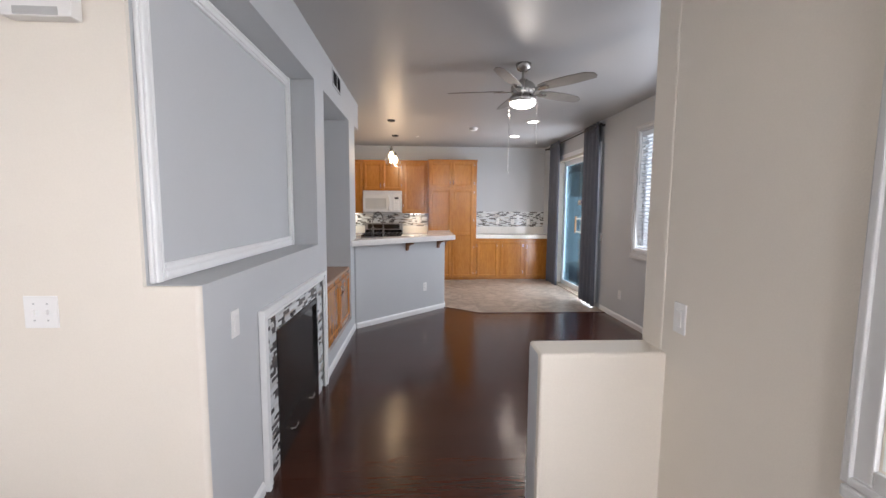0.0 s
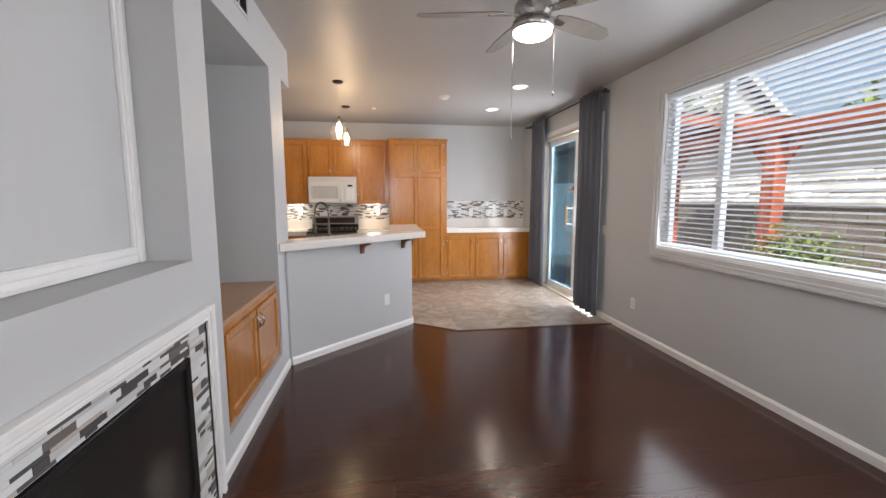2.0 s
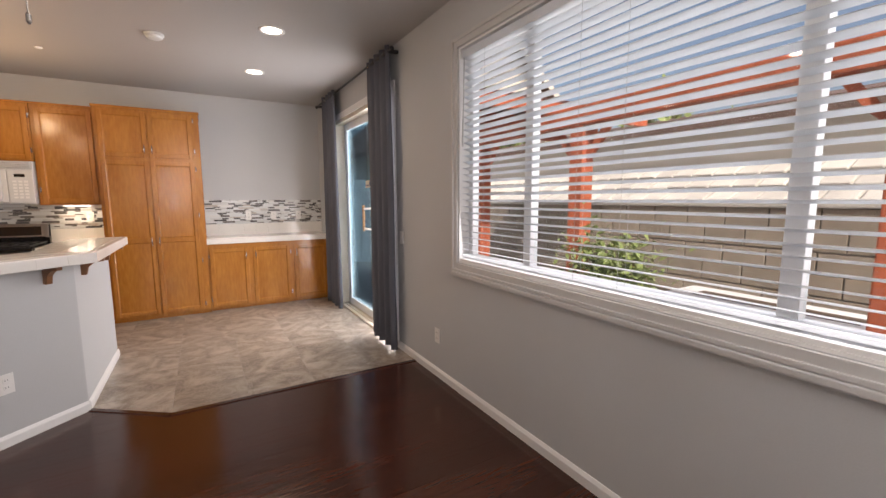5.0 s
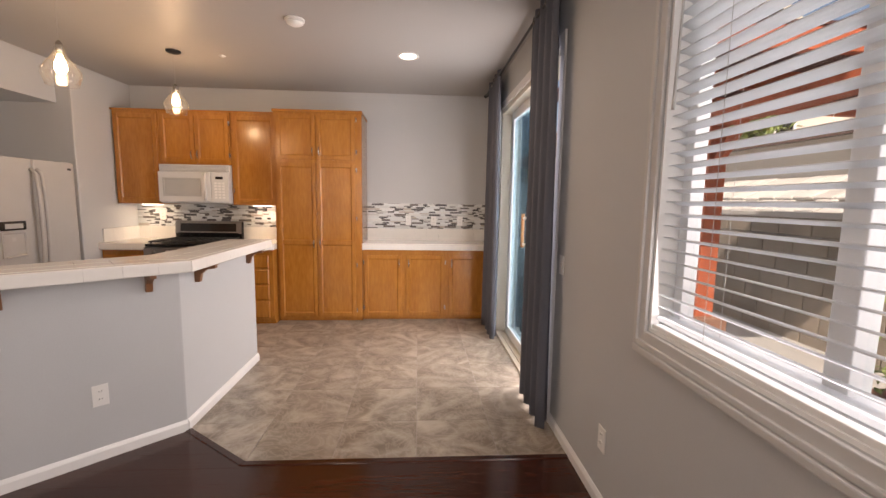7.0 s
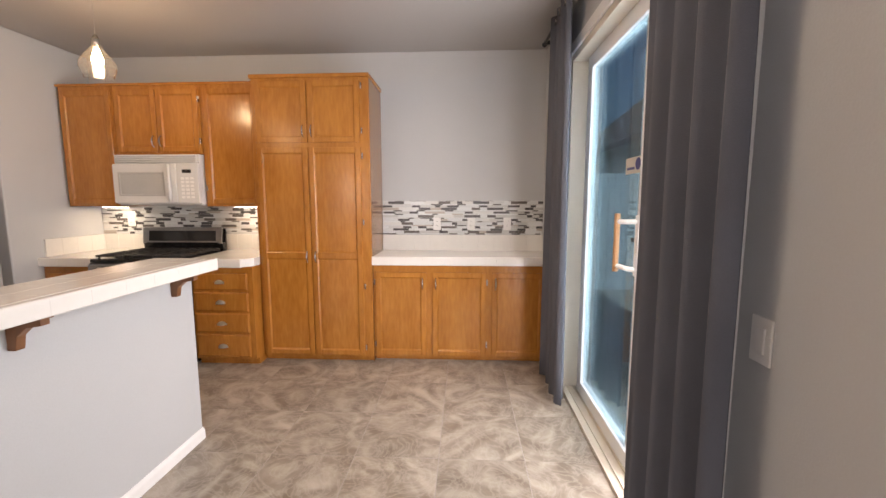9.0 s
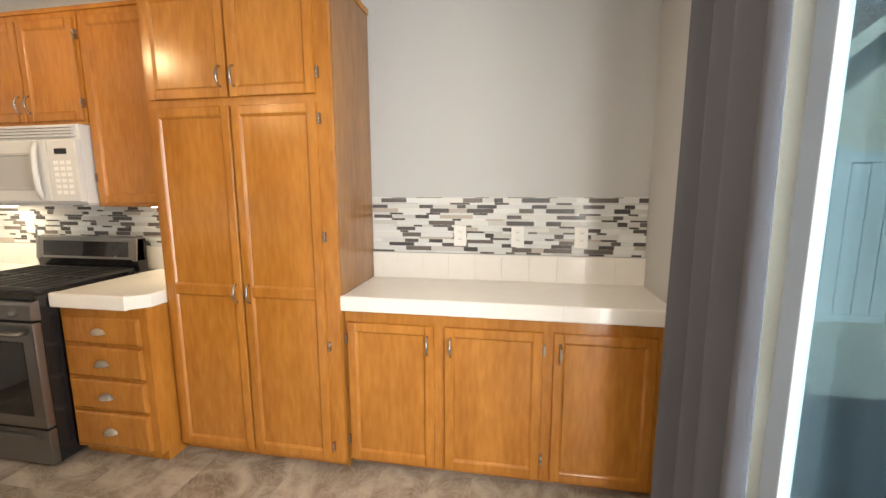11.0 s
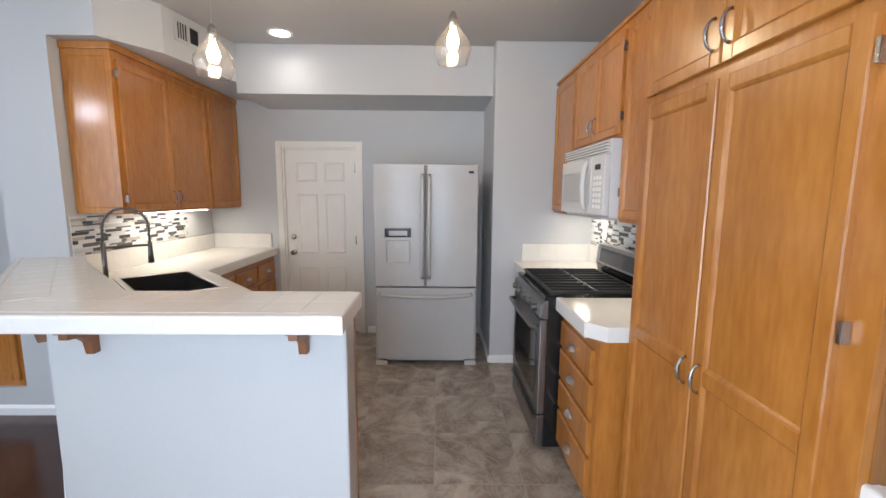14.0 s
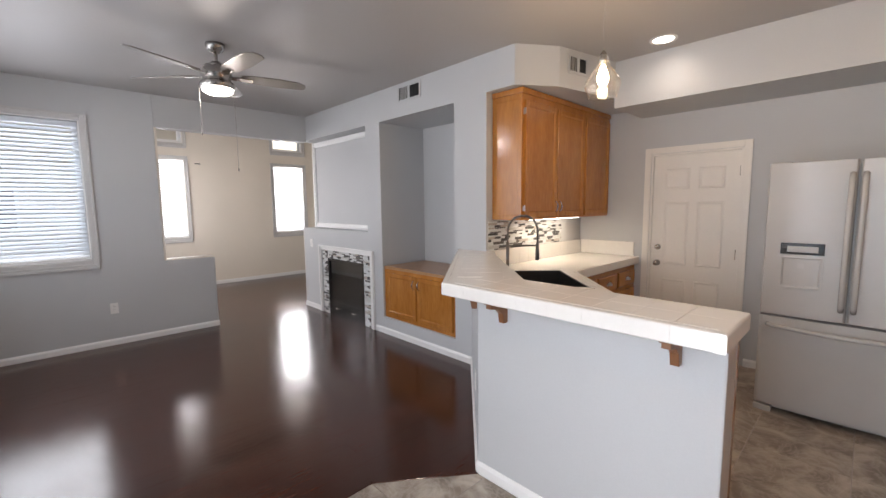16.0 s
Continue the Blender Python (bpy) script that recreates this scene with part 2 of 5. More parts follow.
WPLAST = material("white_appliance", (0.66, 0.66, 0.65), 0.22, vary=0.02, grain=300, bump=0.03)
GPLAST = material("grey_plastic", (0.45, 0.45, 0.44), 0.4, vary=0.04, grain=120, bump=0.03)
PLATE = material("white_plate_plastic", (0.80, 0.79, 0.77), 0.3, vary=0.01, bump=0)
SLAT = see_through_light(material("white_blind_slat", (0.80, 0.82, 0.84), 0.4, vary=0.02, grain=90, bump=0.02), 0.35)
CLOTH = material("slate_curtain_cloth", (0.105, 0.112, 0.138), 0.85, vary=0.1, scale=4, grain=350, bump=0.3)
VINYL = material("white_vinyl_frame", (0.78, 0.79, 0.80), 0.35, vary=0.02, grain=80, bump=0.02)
ALMOND = material("almond_door_track", (0.62, 0.57, 0.48), 0.4, vary=0.04, grain=80, bump=0.03)
BLADE = material("weathered_grey_blade", (0.19, 0.172, 0.155), 0.4, vary=0.15, scale=4, grain=40, bump=0.05, stretch=(2, 2, 2))
PANE = glass("clear_pane", (0.96, 0.98, 0.98), 0.45)
TINTED = glass("tinted_door_glass", (0.61, 0.70, 0.735), 1.0)
CLEAR = glass("pendant_glass", (0.985, 0.98, 0.97), 1.6)
seed_mix, seed_glow = CLEAR.node_tree.nodes.new("ShaderNodeMixShader"), CLEAR.node_tree.nodes.new("ShaderNodeBsdfTranslucent")
seed_mix.inputs[0].default_value = 0.005
c_out = [n for n in CLEAR.node_tree.nodes if n.bl_idname == "ShaderNodeOutputMaterial"][0]
c_old = c_out.inputs[0].links[0].from_socket
CLEAR.node_tree.links.new(c_old, seed_mix.inputs[1])
CLEAR.node_tree.links.new(seed_glow.outputs[0], seed_mix.inputs[2])
CLEAR.node_tree.links.new(seed_mix.outputs[0], c_out.inputs[0])
LAMPW = glow("warm_bulb", (1.0, 0.74, 0.42), 45)
LAMPC = glow("white_lamp_face", (1.0, 0.90, 0.78), 10)
FANL = glow("fan_lamp_face", (1.0, 0.95, 0.88), 7)
DARK = material("dark_void", (0.03, 0.03, 0.03), 0.7, vary=0.2)
CONC = material("patio_concrete", (0.42, 0.40, 0.37), 0.85, vary=0.12, scale=1.2, grain=60, bump=0.3)
STUCCO = material("beige_stucco", (0.62, 0.575, 0.51), 0.9, vary=0.06, scale=1, grain=60, bump=0.4)
BLOCKM = piece_tint(material("brown_garden_block", (0.24, 0.20, 0.16), 0.9, vary=0.2, scale=3, grain=60, bump=0.4), 0.12)
FENCE = piece_tint(material("blue_grey_vinyl_fence", (0.58, 0.62, 0.67), 0.5, vary=0.03, grain=60, bump=0.05), 0.03)
BRICK = material("brown_masonry", (0.25, 0.13, 0.085), 0.85, vary=0.3, scale=6, grain=50, bump=0.5)
DARKW = material("dark_maroon_boards", (0.09, 0.035, 0.03), 0.65, vary=0.3, scale=4, grain=30, bump=0.2, stretch=(3, 0.4, 3))
REDW = material("red_stained_timber", (0.40, 0.10, 0.045), 0.6, vary=0.3, scale=4, grain=30, bump=0.2, stretch=(3, 3, 0.4))
PALET = piece_tint(material("pale_concrete_roof_tile", (0.50, 0.48, 0.45), 0.9, vary=0.15, scale=3, grain=40, bump=0.4), 0.15)
ROOFT = material("brown_roof_tile", (0.13, 0.085, 0.07), 0.8, vary=0.25, scale=4, grain=30, bump=0.4)
LEAF = piece_tint(material("shrub_leaf", (0.20, 0.26, 0.08), 0.55, vary=0.3, scale=8, grain=40, bump=0.1), 0.2)
BARK = material("bark", (0.10, 0.07, 0.05), 0.9, vary=0.2, grain=60, bump=0.4)
BLUE = material("dark_blue_print", (0.03, 0.03, 0.16), 0.4, vary=0.05, bump=0)
LWOOD = material("handle_wood", (0.34, 0.17, 0.07), 0.45, vary=0.15, grain=60, bump=0.1, stretch=(4, 4, 0.5))
SINKM = material("black_composite_sink", (0.016, 0.016, 0.017), 0.4, vary=0.15, grain=300, bump=0.08)


# ---------------- mesh helpers ----------------
def mesh_of(name, bm, mat):
    bmesh.ops.recalc_face_normals(bm, faces=bm.faces)
    me = bpy.data.meshes.new(name)
    bm.to_mesh(me)
    bm.free()
    me.materials.append(mat)
    return me


def smooth(ob, on=True):
    for p in ob.data.polygons:
        p.use_smooth = on
    return ob


def part(name, bm, mat, parent, label=""):
    ob = new(name, mesh_of(name, bm, mat))
    ob.parent = parent
    if label:
        ob["label"] = label
    return ob


def single(name, bm, mat, label, category, m=None, group="", kind=""):
    ob = new(name, mesh_of(name, bm, mat))
    if m is not None:
        ob.matrix_world = m
    return tagged(ob, label, category, group, kind)


def thing(name, label, category, m=None, group="", kind=""):
    ob = new(name)
    ob.empty_display_size = 0.1
    if m is not None:
        ob.matrix_world = m
    return tagged(ob, label, category, group, kind)


def box(x0, x1, y0, y1, z0, z1, bevel=0.0, bm=None, segments=2):
    own = bmesh.new()
    bmesh.ops.create_cube(own, size=1.0)
    for v in own.verts:
        v.co = ((x0 + x1) / 2 + v.co.x * (x1 - x0), (y0 + y1) / 2 + v.co.y * (y1 - y0), (z0 + z1) / 2 + v.co.z * (z1 - z0))
    if bevel:
        bmesh.ops.bevel(own, geom=own.edges[:], offset=bevel, segments=segments, affect="EDGES", profile=0.6)
    return join(bm, own)


def join(bm, own):
    if bm is None:
        return own
    me = bpy.data.meshes.new("scrap")
    own.to_mesh(me)
    own.free()
    bm.from_mesh(me)
    bpy.data.meshes.remove(me)
    return bm


def prism(points, z0, z1, bevel=0.0, bm=None, holes=(), segments=2):
    own = bmesh.new()
    loops = []
    for loop in (points, *holes):
        vs = [own.verts.new((x, y, z0)) for x, y in loop]
        loops += [own.edges.new((vs[i], vs[(i + 1) % len(vs)])) for i in range(len(vs))]
    if holes:
        bmesh.ops.triangle_fill(own, edges=loops, use_beauty=True)
    else:
        own.faces.new(own.verts[:])
    up = bmesh.ops.extrude_face_region(own, geom=own.faces[:])
    bmesh.ops.translate(own, vec=(0, 0, z1 - z0), verts=[g for g in up["geom"] if isinstance(g, bmesh.types.BMVert)])
    bmesh.ops.recalc_face_normals(own, faces=own.faces)
    if bevel:
        sharp = [e for e in own.edges if len(e.link_faces) == 2 and e.calc_face_angle(0) > 0.3]
        bmesh.ops.bevel(own, geom=sharp, offset=bevel, segments=segments, affect="EDGES", profile=0.6)
    return join(bm, own)


def profile(points, axis, a0, a1, bevel=0.0, bm=None):
    """A closed outline drawn in two axes and pulled along the third: axis 'x' takes (y, z), axis 'y' takes (x, z)."""
    own = prism(points, a0, a1, bevel)
    for v in own.verts:
        p, q, a = v.co
        v.co = (a, p, q) if axis == "x" else (p, a, q)
    return join(bm, own)


def lathe(rings, n=24, bm=None, at=(0, 0, 0), cap=True):
    own = bmesh.new()
    loops = []
    for r, z in rings:
        loops.append([own.verts.new((at[0] + r * math.cos(2 * math.pi * i / n), at[1] + r * math.sin(2 * math.pi * i / n), at[2] + z)) for i in range(n)])
    for a, b in zip(loops, loops[1:]):
        for i in range(n):
            own.faces.new((a[i], a[(i + 1) % n], b[(i + 1) % n], b[i]))
    if cap:
        own.faces.new(loops[0])
        own.faces.new(loops[-1])
    return join(bm, own)


def tube(path, r, n=8, bm=None):
    """A round bar along a path; r may be a number or one radius a point."""
    own = bmesh.new()
    pts = [Vector(p) for p in path]
    loops = []
    side = None
    for i, p in enumerate(pts):
        d = (pts[min(i + 1, len(pts) - 1)] - pts[max(i - 1, 0)]).normalized()
        if side is None:
            side = d.orthogonal().normalized()
        side = (side - d * side.dot(d)).normalized()
        up = d.cross(side)
        rad = r[i] if isinstance(r, (list, tuple)) else r
        loops.append([own.verts.new(p + side * rad * math.cos(2 * math.pi * k / n) + up * rad * math.sin(2 * math.pi * k / n)) for k in range(n)])
    for a, b in zip(loops, loops[1:]):
        for k in range(n):
            own.faces.new((a[k], a[(k + 1) % n], b[(k + 1) % n], b[k]))
    own.faces.new(loops[0])
    own.faces.new(loops[-1])
    return join(bm, own)


def ringed(x0, x1, z0, z1, rings, bm=None):
    """A panel facing -y made of nested rectangles (inset, y), the last one closed."""
    own = bmesh.new()
    loops = []
    for ins, y in rings:
        loops.append([own.verts.new(c) for c in ((x0 + ins, y, z0 + ins), (x1 - ins, y, z0 + ins), (x1 - ins, y, z1 - ins), (x0 + ins, y, z1 - ins))])
    for a, b in zip(loops, loops[1:]):
        for i in range(4):
            own.faces.new((a[i], a[(i + 1) % 4], b[(i + 1) % 4], b[i]))
    own.faces.new(loops[0])
    own.faces.new(loops[-1])
    return join(bm, own)


def frame_box(x0, x1, z0, z1, w, y0, y1, bevel=0.003, bm=None):
    """A rectangular frame in the x-z plane: uprights full height, rails between."""
    bm = box(x0, x0 + w, y0, y1, z0, z1, bevel, bm)
    box(x1 - w, x1, y0, y1, z0, z1, bevel, bm)
    box(x0 + w, x1 - w, y0, y1, z1 - w, z1, bevel, bm)
    box(x0 + w, x1 - w, y0, y1, z0, z0 + w, bevel, bm)
    return bm


def wall(name, axis, face, thick, a0, a1, z0, z1, mat, openings=(), label=""):
    """A wall along x ('x') or y ('y'); face is the room side, thick reaches away from it. Openings (a0, a1, z0, z1) go through."""
    bm = bmesh.new()
    f0, f1 = min(face, face + thick), max(face, face + thick)
    cuts = sorted({a0, a1, *[o[0] for o in openings], *[o[1] for o in openings]})
    for c0, c1 in zip(cuts, cuts[1:]):
        spans = [(z0, z1)]
        for o in openings:
            if o[0] <= c0 + 1e-6 and o[1] >= c1 - 1e-6:
                nxt = []
                for s0, s1 in spans:
                    if o[2] > s0:
                        nxt.append((s0, min(o[2], s1)))
                    if o[3] < s1:
                        nxt.append((max(o[3], s0), s1))
                spans = nxt
        for s0, s1 in spans:
            if axis == "x":
                box(c0, c1, f0, f1, s0, s1, 0, bm)
            else:
                box(f0, f1, c0, c1, s0, s1, 0, bm)
    return single(name, bm, mat, label or "plain painted wall", "wall", kind="structure")

# ---------------- structure ----------------
H = 2.72          # family room and kitchen ceiling
HL = 3.7          # living room ceiling
WX = -0.72        # fireplace wall face
RX = 2.675        # window wall face
KX = -2.40        # wall behind the refrigerator
BY = 8.72         # kitchen back wall


def structure(name, bm, mat, label, category):
    return single(name, bm, mat, label, category, kind="structure")


SLIDE = (6.02, 7.83, 0.0, 2.36)
wall("wall_east", "y", RX, 0.15, 1.61, BY, 0, H, GREY, [(2.50, 4.915, 0.95, 2.38), SLIDE], "grey painted wall with wide window and sliding door")
wall("wall_north", "x", BY, 0.15, -2.55, RX + 0.15, 0, H, GREY, (), "pale grey wall behind the kitchen cabinets")
wall("wall_south", "x", 1.75, -0.14, 1.072, RX, 0, H, GREY, [(1.70, 2.62, 0.94, 2.36)], "grey wall with a window beside the opening")
wall("wall_header", "x", 1.75, -0.14, WX, 1.07, 2.37, H, GREY, (), "grey header over the wide opening")
structure("wall_pony", box(0.543, 1.12, 1.60, 1.749, 0, 0.873, 0.022, None, 3), GREY, "half-height wall with rounded edges", "wall")
structure("wall_pony_living", box(0.545, 1.068, 1.572, 1.746, 0, 0.878, 0.016, None, 3), CREAM, "cream living room side of the half-height wall", "wall")
wall("wall_living_header", "x", 1.60, 0.03, WX, 1.05, 2.38, HL, CREAM, (), "cream wall above the opening")
wall("wall_living_east", "y", 1.05, 0.12, -1.3, 1.605, 0, HL, CREAM, [(-0.72, 0.80, 0.90, 2.36)], "cream wall with a tall window")
structure("wall_end", box(1.046, 1.0715, 1.602, 1.747, 0.875, 2.37, 0.008, None, 2), CREAM, "cream wall end beside the half wall", "wall")
wall("wall_living_south", "x", -1.3, -0.15, -3.0, 1.17, 0, HL, CREAM,
     [(0.14, 0.90, 0.93, 2.33), (0.14, 0.90, 2.62, 3.2), (-2.10, -1.46, 0.93, 2.30), (-2.10, -1.46, 2.62, 3.2)], "cream wall with windows and clerestory windows")
wall("wall_living_west", "y", -3.0, -0.15, -1.45, 2.75, 0, HL, CREAM, (), "plain cream wall")
wall("wall_hall", "x", 2.6, 0.15, -3.0, -1.48, 0, HL, CREAM, (), "plain cream hall wall")
structure("ceiling_living", box(-3.15, 1.17, -1.45, 2.75, HL, HL + 0.1), CEIL, "grey painted ceiling", "ceiling")
structure("ceiling", box(-2.55, RX + 0.15, 1.632, BY + 0.15, H, H + 0.1), CEIL, "softly glossy grey painted ceiling", "ceiling")

# fireplace side: projecting lower wall, recess with header, column, tall niche
RB = -0.915        # back of the recess
bm = box(-0.94, WX, 1.55, 2.24, 0, 1.16)
box(-0.94, WX, 3.15, 3.23, 0, 1.16, 0, bm)
box(-0.94, WX, 2.24, 3.15, 0.78, 1.16, 0, bm)
structure("wall_fireplace", bm, GREY, "grey projecting fireplace wall with a ledge", "wall")
structure("wall_recess", box(-1.06, RB, 1.55, 3.23, 1.161, H), GREY, "grey back of the shallow recess above the fireplace", "wall")
structure("wall_recess_header", box(RB, WX, 1.61, 3.23, 2.39, H), GREY, "grey header above the recess", "wall")
structure("wall_column", box(-1.37, WX, 3.23, 3.51, 0, H), GREY, "grey column between recess and niche", "wall")
structure("wall_niche_back", box(-1.47, -1.37, 3.22, 4.93, 0, H), GREY, "grey back wall of the tall niche", "wall")
structure("wall_niche_sill", box(-1.37, WX, 3.51, 4.67, 0, 0.19), GREY, "low grey wall under the niche cabinet", "wall")
structure("wall_niche_header", box(-1.37, WX, 3.51, 4.67, 2.39, H), GREY, "grey header above the tall niche", "wall")
structure("wall_pier", box(-1.37, WX, 4.67, 5.05, 0, 2.41), GREY, "grey wall end between niche and kitchen", "wall")
wall("wall_sink", "x", 5.05, -0.12, KX - 0.15, -1.37, 0, 2.41, GREY, (), "grey kitchen wall behind the sink counter")
bm = prism([(WX, 4.67), (WX, 5.34), (-1.03, 5.55), (-1.74, 5.69), (KX, 5.69), (KX, 4.93), (-1.37, 4.93), (-1.37, 4.67)], 2.41, H)
structure("soffit", bm, GREY, "angled soffit above the sink cabinets", "soffit")
structure("soffit_beam", box(KX, -1.74, 5.69, 7.86, 2.32, H), GREY, "dropped ceiling beam over the refrigerator alcove", "soffit")
wall("wall_west", "y", KX, -0.15, 4.93, 7.86, 0, H, GREY, [(5.80, 6.56, 0, 1.95)], "grey wall behind refrigerator and side door")
structure("wall_stub", box(KX - 0.15, -1.60, 7.86, BY, 0, H, 0.012, None, 3), GREY, "grey wall end beside the refrigerator", "wall")
# living room face of the fireplace block
bm = box(-1.48, RB, 1.53, 1.549, 1.158, HL)
arc = [(WX - 0.019 + 0.019 * math.sin(a), 1.549 - 0.019 * math.cos(a)) for a in [math.pi / 2 * i / 6 for i in range(7)]]
prism([(-1.48, 1.53), *arc, (-1.48, 1.549)], 0, 1.158, 0, bm)
box(-1.48, -1.06, 1.549, 2.6, 0, HL, 0, bm)
structure("wall_living_north", bm, CREAM, "cream wall with light switches and a chime box", "wall")

# floors
structure("subfloor", box(-3.0, RX, -1.3, BY, -0.12, -0.012), GROUT, "floor bed under boards and tiles", "floor")
CORNER, KNEE = (0.41, 5.94), (0.88, 5.59)

# bar half wall
A, C, E = (-0.70, 4.90), (0.41, 5.94), (0.41, 7.055)
structure("wall_bar", prism([A, C, E, (0.27, 7.055), (0.27, 6.0), (-0.72, 5.06), (-0.72, 4.90)], 0, 1.005, 0.008), GREY, "pale grey half wall under the breakfast bar", "wall")


# baseboards
def baseboard(p, q, side, h=0.068, d=0.014):
    """A moulded board from p to q; side +1 puts its thickness to the left of the way."""
    p, q = Vector((*p, 0)), Vector((*q, 0))
    w = (q - p).normalized()
    n = Vector((-w.y, w.x, 0)) * side
    sec = [(0, 0), (d, 0), (d, h * 0.72), (d * 0.55, h * 0.9), (d * 0.3, h), (0, h)]
    bm = bmesh.new()
    a = [bm.verts.new(p + n * s + Vector((0, 0, z))) for s, z in sec]
    b = [bm.verts.new(q + n * s + Vector((0, 0, z))) for s, z in sec]
    for i in range(len(sec)):
        j = (i + 1) % len(sec)
        bm.faces.new((a[i], a[j], b[j], b[i]))
    bm.faces.new(a)
    bm.faces.new(b)
    return single("baseboard", bm, TRIM, "white moulded baseboard along the wall", "baseboard", kind="structure")


baseboard((RX, 1.75), (RX, 6.0), 1)
baseboard((RX, 1.75), (1.07, 1.75), -1)
baseboard((1.07, 1.75), (0.543, 1.75), -1)
baseboard((WX, 3.36), (WX, 4.885), -1)
baseboard((WX, 1.55), (WX, 2.02), -1)
baseboard(A, C, -1)
baseboard(C, E, -1)
baseboard((-1.60, 7.86), (-1.60, 8.07), -1)
baseboard((-1.60, 7.86), (KX, 7.86), 1)
baseboard((KX, 5.05), (KX, 5.73), -1)
baseboard((KX, 6.65), (KX, 7.86), -1)
baseboard((-3.0, -1.3), (1.05, -1.3), 1)
baseboard((1.05, -1.3), (1.05, 1.65), 1)


# ---------------- windows, blinds, doors ----------------
def window(name, w, h, wallt, mullions, m, label, casing=0.056):
    """Room side faces -y; x from 0 to w; the sill height is in the pose."""
    t = thing(name, label, "window", m, kind="structure")
    bm = frame_box(-casing, w + casing, -casing, h + casing, casing - 0.004, -0.014, 0.0, 0.004)
    frame_box(-casing - 0.006, w + casing + 0.006, -casing - 0.006, h + casing + 0.006, 0.02, -0.024, -0.002, 0.004, bm)
    box(-casing, w + casing, -0.03, -0.002, -casing - 0.038, -casing - 0.008, 0.007, bm)
    part("casing", bm, CASING, t, "pale grey moulded casing")
    part("jamb", frame_box(0.0, w, 0.0, h, 0.012, 0.0, wallt - 0.03, 0), TRIM, t)
    part("window_frame", frame_box(0.012, w - 0.012, 0.012, h - 0.012, 0.045, wallt - 0.07, wallt - 0.02), VINYL, t, "white vinyl frame")
    for x in mullions:
        part("mullion", box(x - 0.03, x + 0.03, wallt - 0.075, wallt - 0.018, 0.05, h - 0.05, 0.004), VINYL, t)
    edges = [0.05, *mullions, w - 0.05]
    for a, b in zip(edges, edges[1:]):
        p = part("pane", box(a, b, wallt - 0.046, wallt - 0.042, 0.05, h - 0.05), PANE, t, "clear glass pane")
        p.visible_shadow = False
    part("sill", box(0.012, w - 0.012, 0.005, wallt - 0.07, 0.012, 0.03, 0.003), TRIM, t, "white sill")
    return t


def slat_mesh(w):
    bm = bmesh.new()
    d, n = 0.05, 4
    rows = []
    for s, off in ((1, 0.0), (-1, -0.0028)):
        for i in range(n + 1):
            y = d * (i / n - 0.5)
            z = 0.004 * (1 - (2 * i / n - 1) ** 2) + off
            rows.append([bm.verts.new((0, y, z)), bm.verts.new((w, y, z))])
    for k in (0, n + 1):
        for i in range(n):
            bm.faces.new((rows[k + i][0], rows[k + i + 1][0], rows[k + i + 1][1], rows[k + i][1]))
    for i in (0, n):
        bm.faces.new((rows[i][0], rows[i][1], rows[n + 1 + i][1], rows[n + 1 + i][0]))
    return mesh_of("slat", bm, SLAT)


def blind(w, h, m, tilt, cords, label, wand=None, pitch=0.0425):
    """Slats 5 cm deep hung from a head rail, in front of the glass."""
    t = thing("window_blind", label, "blind", m)
    part("headrail", box(0, w, -0.03, 0.03, h - 0.05, h, 0.004), SLAT, t)
    me = slat_mesh(w)
    n = int((h - 0.11) / pitch)
    for i in range(n):
        s = new("slat", me)
        s.parent = t
        s.matrix_basis = pose(0, 0, h - 0.085 - i * pitch, tilt + random.uniform(-1.5, 1.5), random.uniform(-0.12, 0.12), 0)
    zb = h - 0.085 - n * pitch
    part("bottom_rail", box(0, w, -0.026, 0.026, zb - 0.006, zb + 0.012, 0.004), SLAT, t)
    for x in cords:
        bm = box(x - 0.0006, x + 0.0006, -0.0275, -0.0263, zb, h - 0.05)
        box(x - 0.0006, x + 0.0006, 0.0263, 0.0275, zb, h - 0.05, 0, bm)
        part("ladder_cord", bm, GPLAST, t)
    if wand:
        x, length = wand
        part("wand", tube([(x, -0.045, h - 0.06), (x + 0.01, -0.055, h - 0.3), (x - 0.01, -0.05, h - length)], [0.004, 0.004, 0.006]), GPLAST, t)
    return t


window("window_1", 2.415, 1.43, 0.15, (0.615, 1.855), pose(RX, 4.915, 0.95, 0, 0, -90), "wide white three-part window with moulded casing")
blind(2.38, 1.40, pose(RX + 0.045, 4.90, 0.96, 0, 0, -90), -13, (0.25, 1.0, 1.25, 2.1), "white horizontal blind with open slats in the wide window", (0.05, 0.62))
window("window_2", 0.92, 1.42, 0.14, (), pose(2.62, 1.75, 0.94, 0, 0, 180), "white window with moulded casing beside the opening")
blind(0.89, 1.39, pose(2.605, 1.705, 0.95, 0, 0, 180), 38, (0.12, 0.66), "white horizontal blind, half-closed")
window("window_3", 1.52, 1.46, 0.12, (0.76,), pose(1.05, 0.80, 0.90, 0, 0, -90), "white living room window with moulded casing")
window("window_4", 0.76, 1.40, 0.15, (), pose(0.90, -1.3, 0.93, 0, 0, 180), "narrow white living room window")
blind(0.73, 1.37, pose(0.885, -1.345, 0.94, 0, 0, 180), 30, (0.1, 0.5), "white horizontal blind in the narrow window")
window("window_5", 0.64, 1.37, 0.15, (), pose(-1.46, -1.3, 0.93, 0, 0, 180), "narrow white living room window")
blind(0.61, 1.34, pose(-1.475, -1.345, 0.94, 0, 0, 180), 12, (0.1, 0.5), "white horizontal blind in the narrow window")
window("window_6", 0.76, 0.58, 0.15, (), pose(0.90, -1.3, 2.62, 0, 0, 180), "small clerestory window", 0.05)
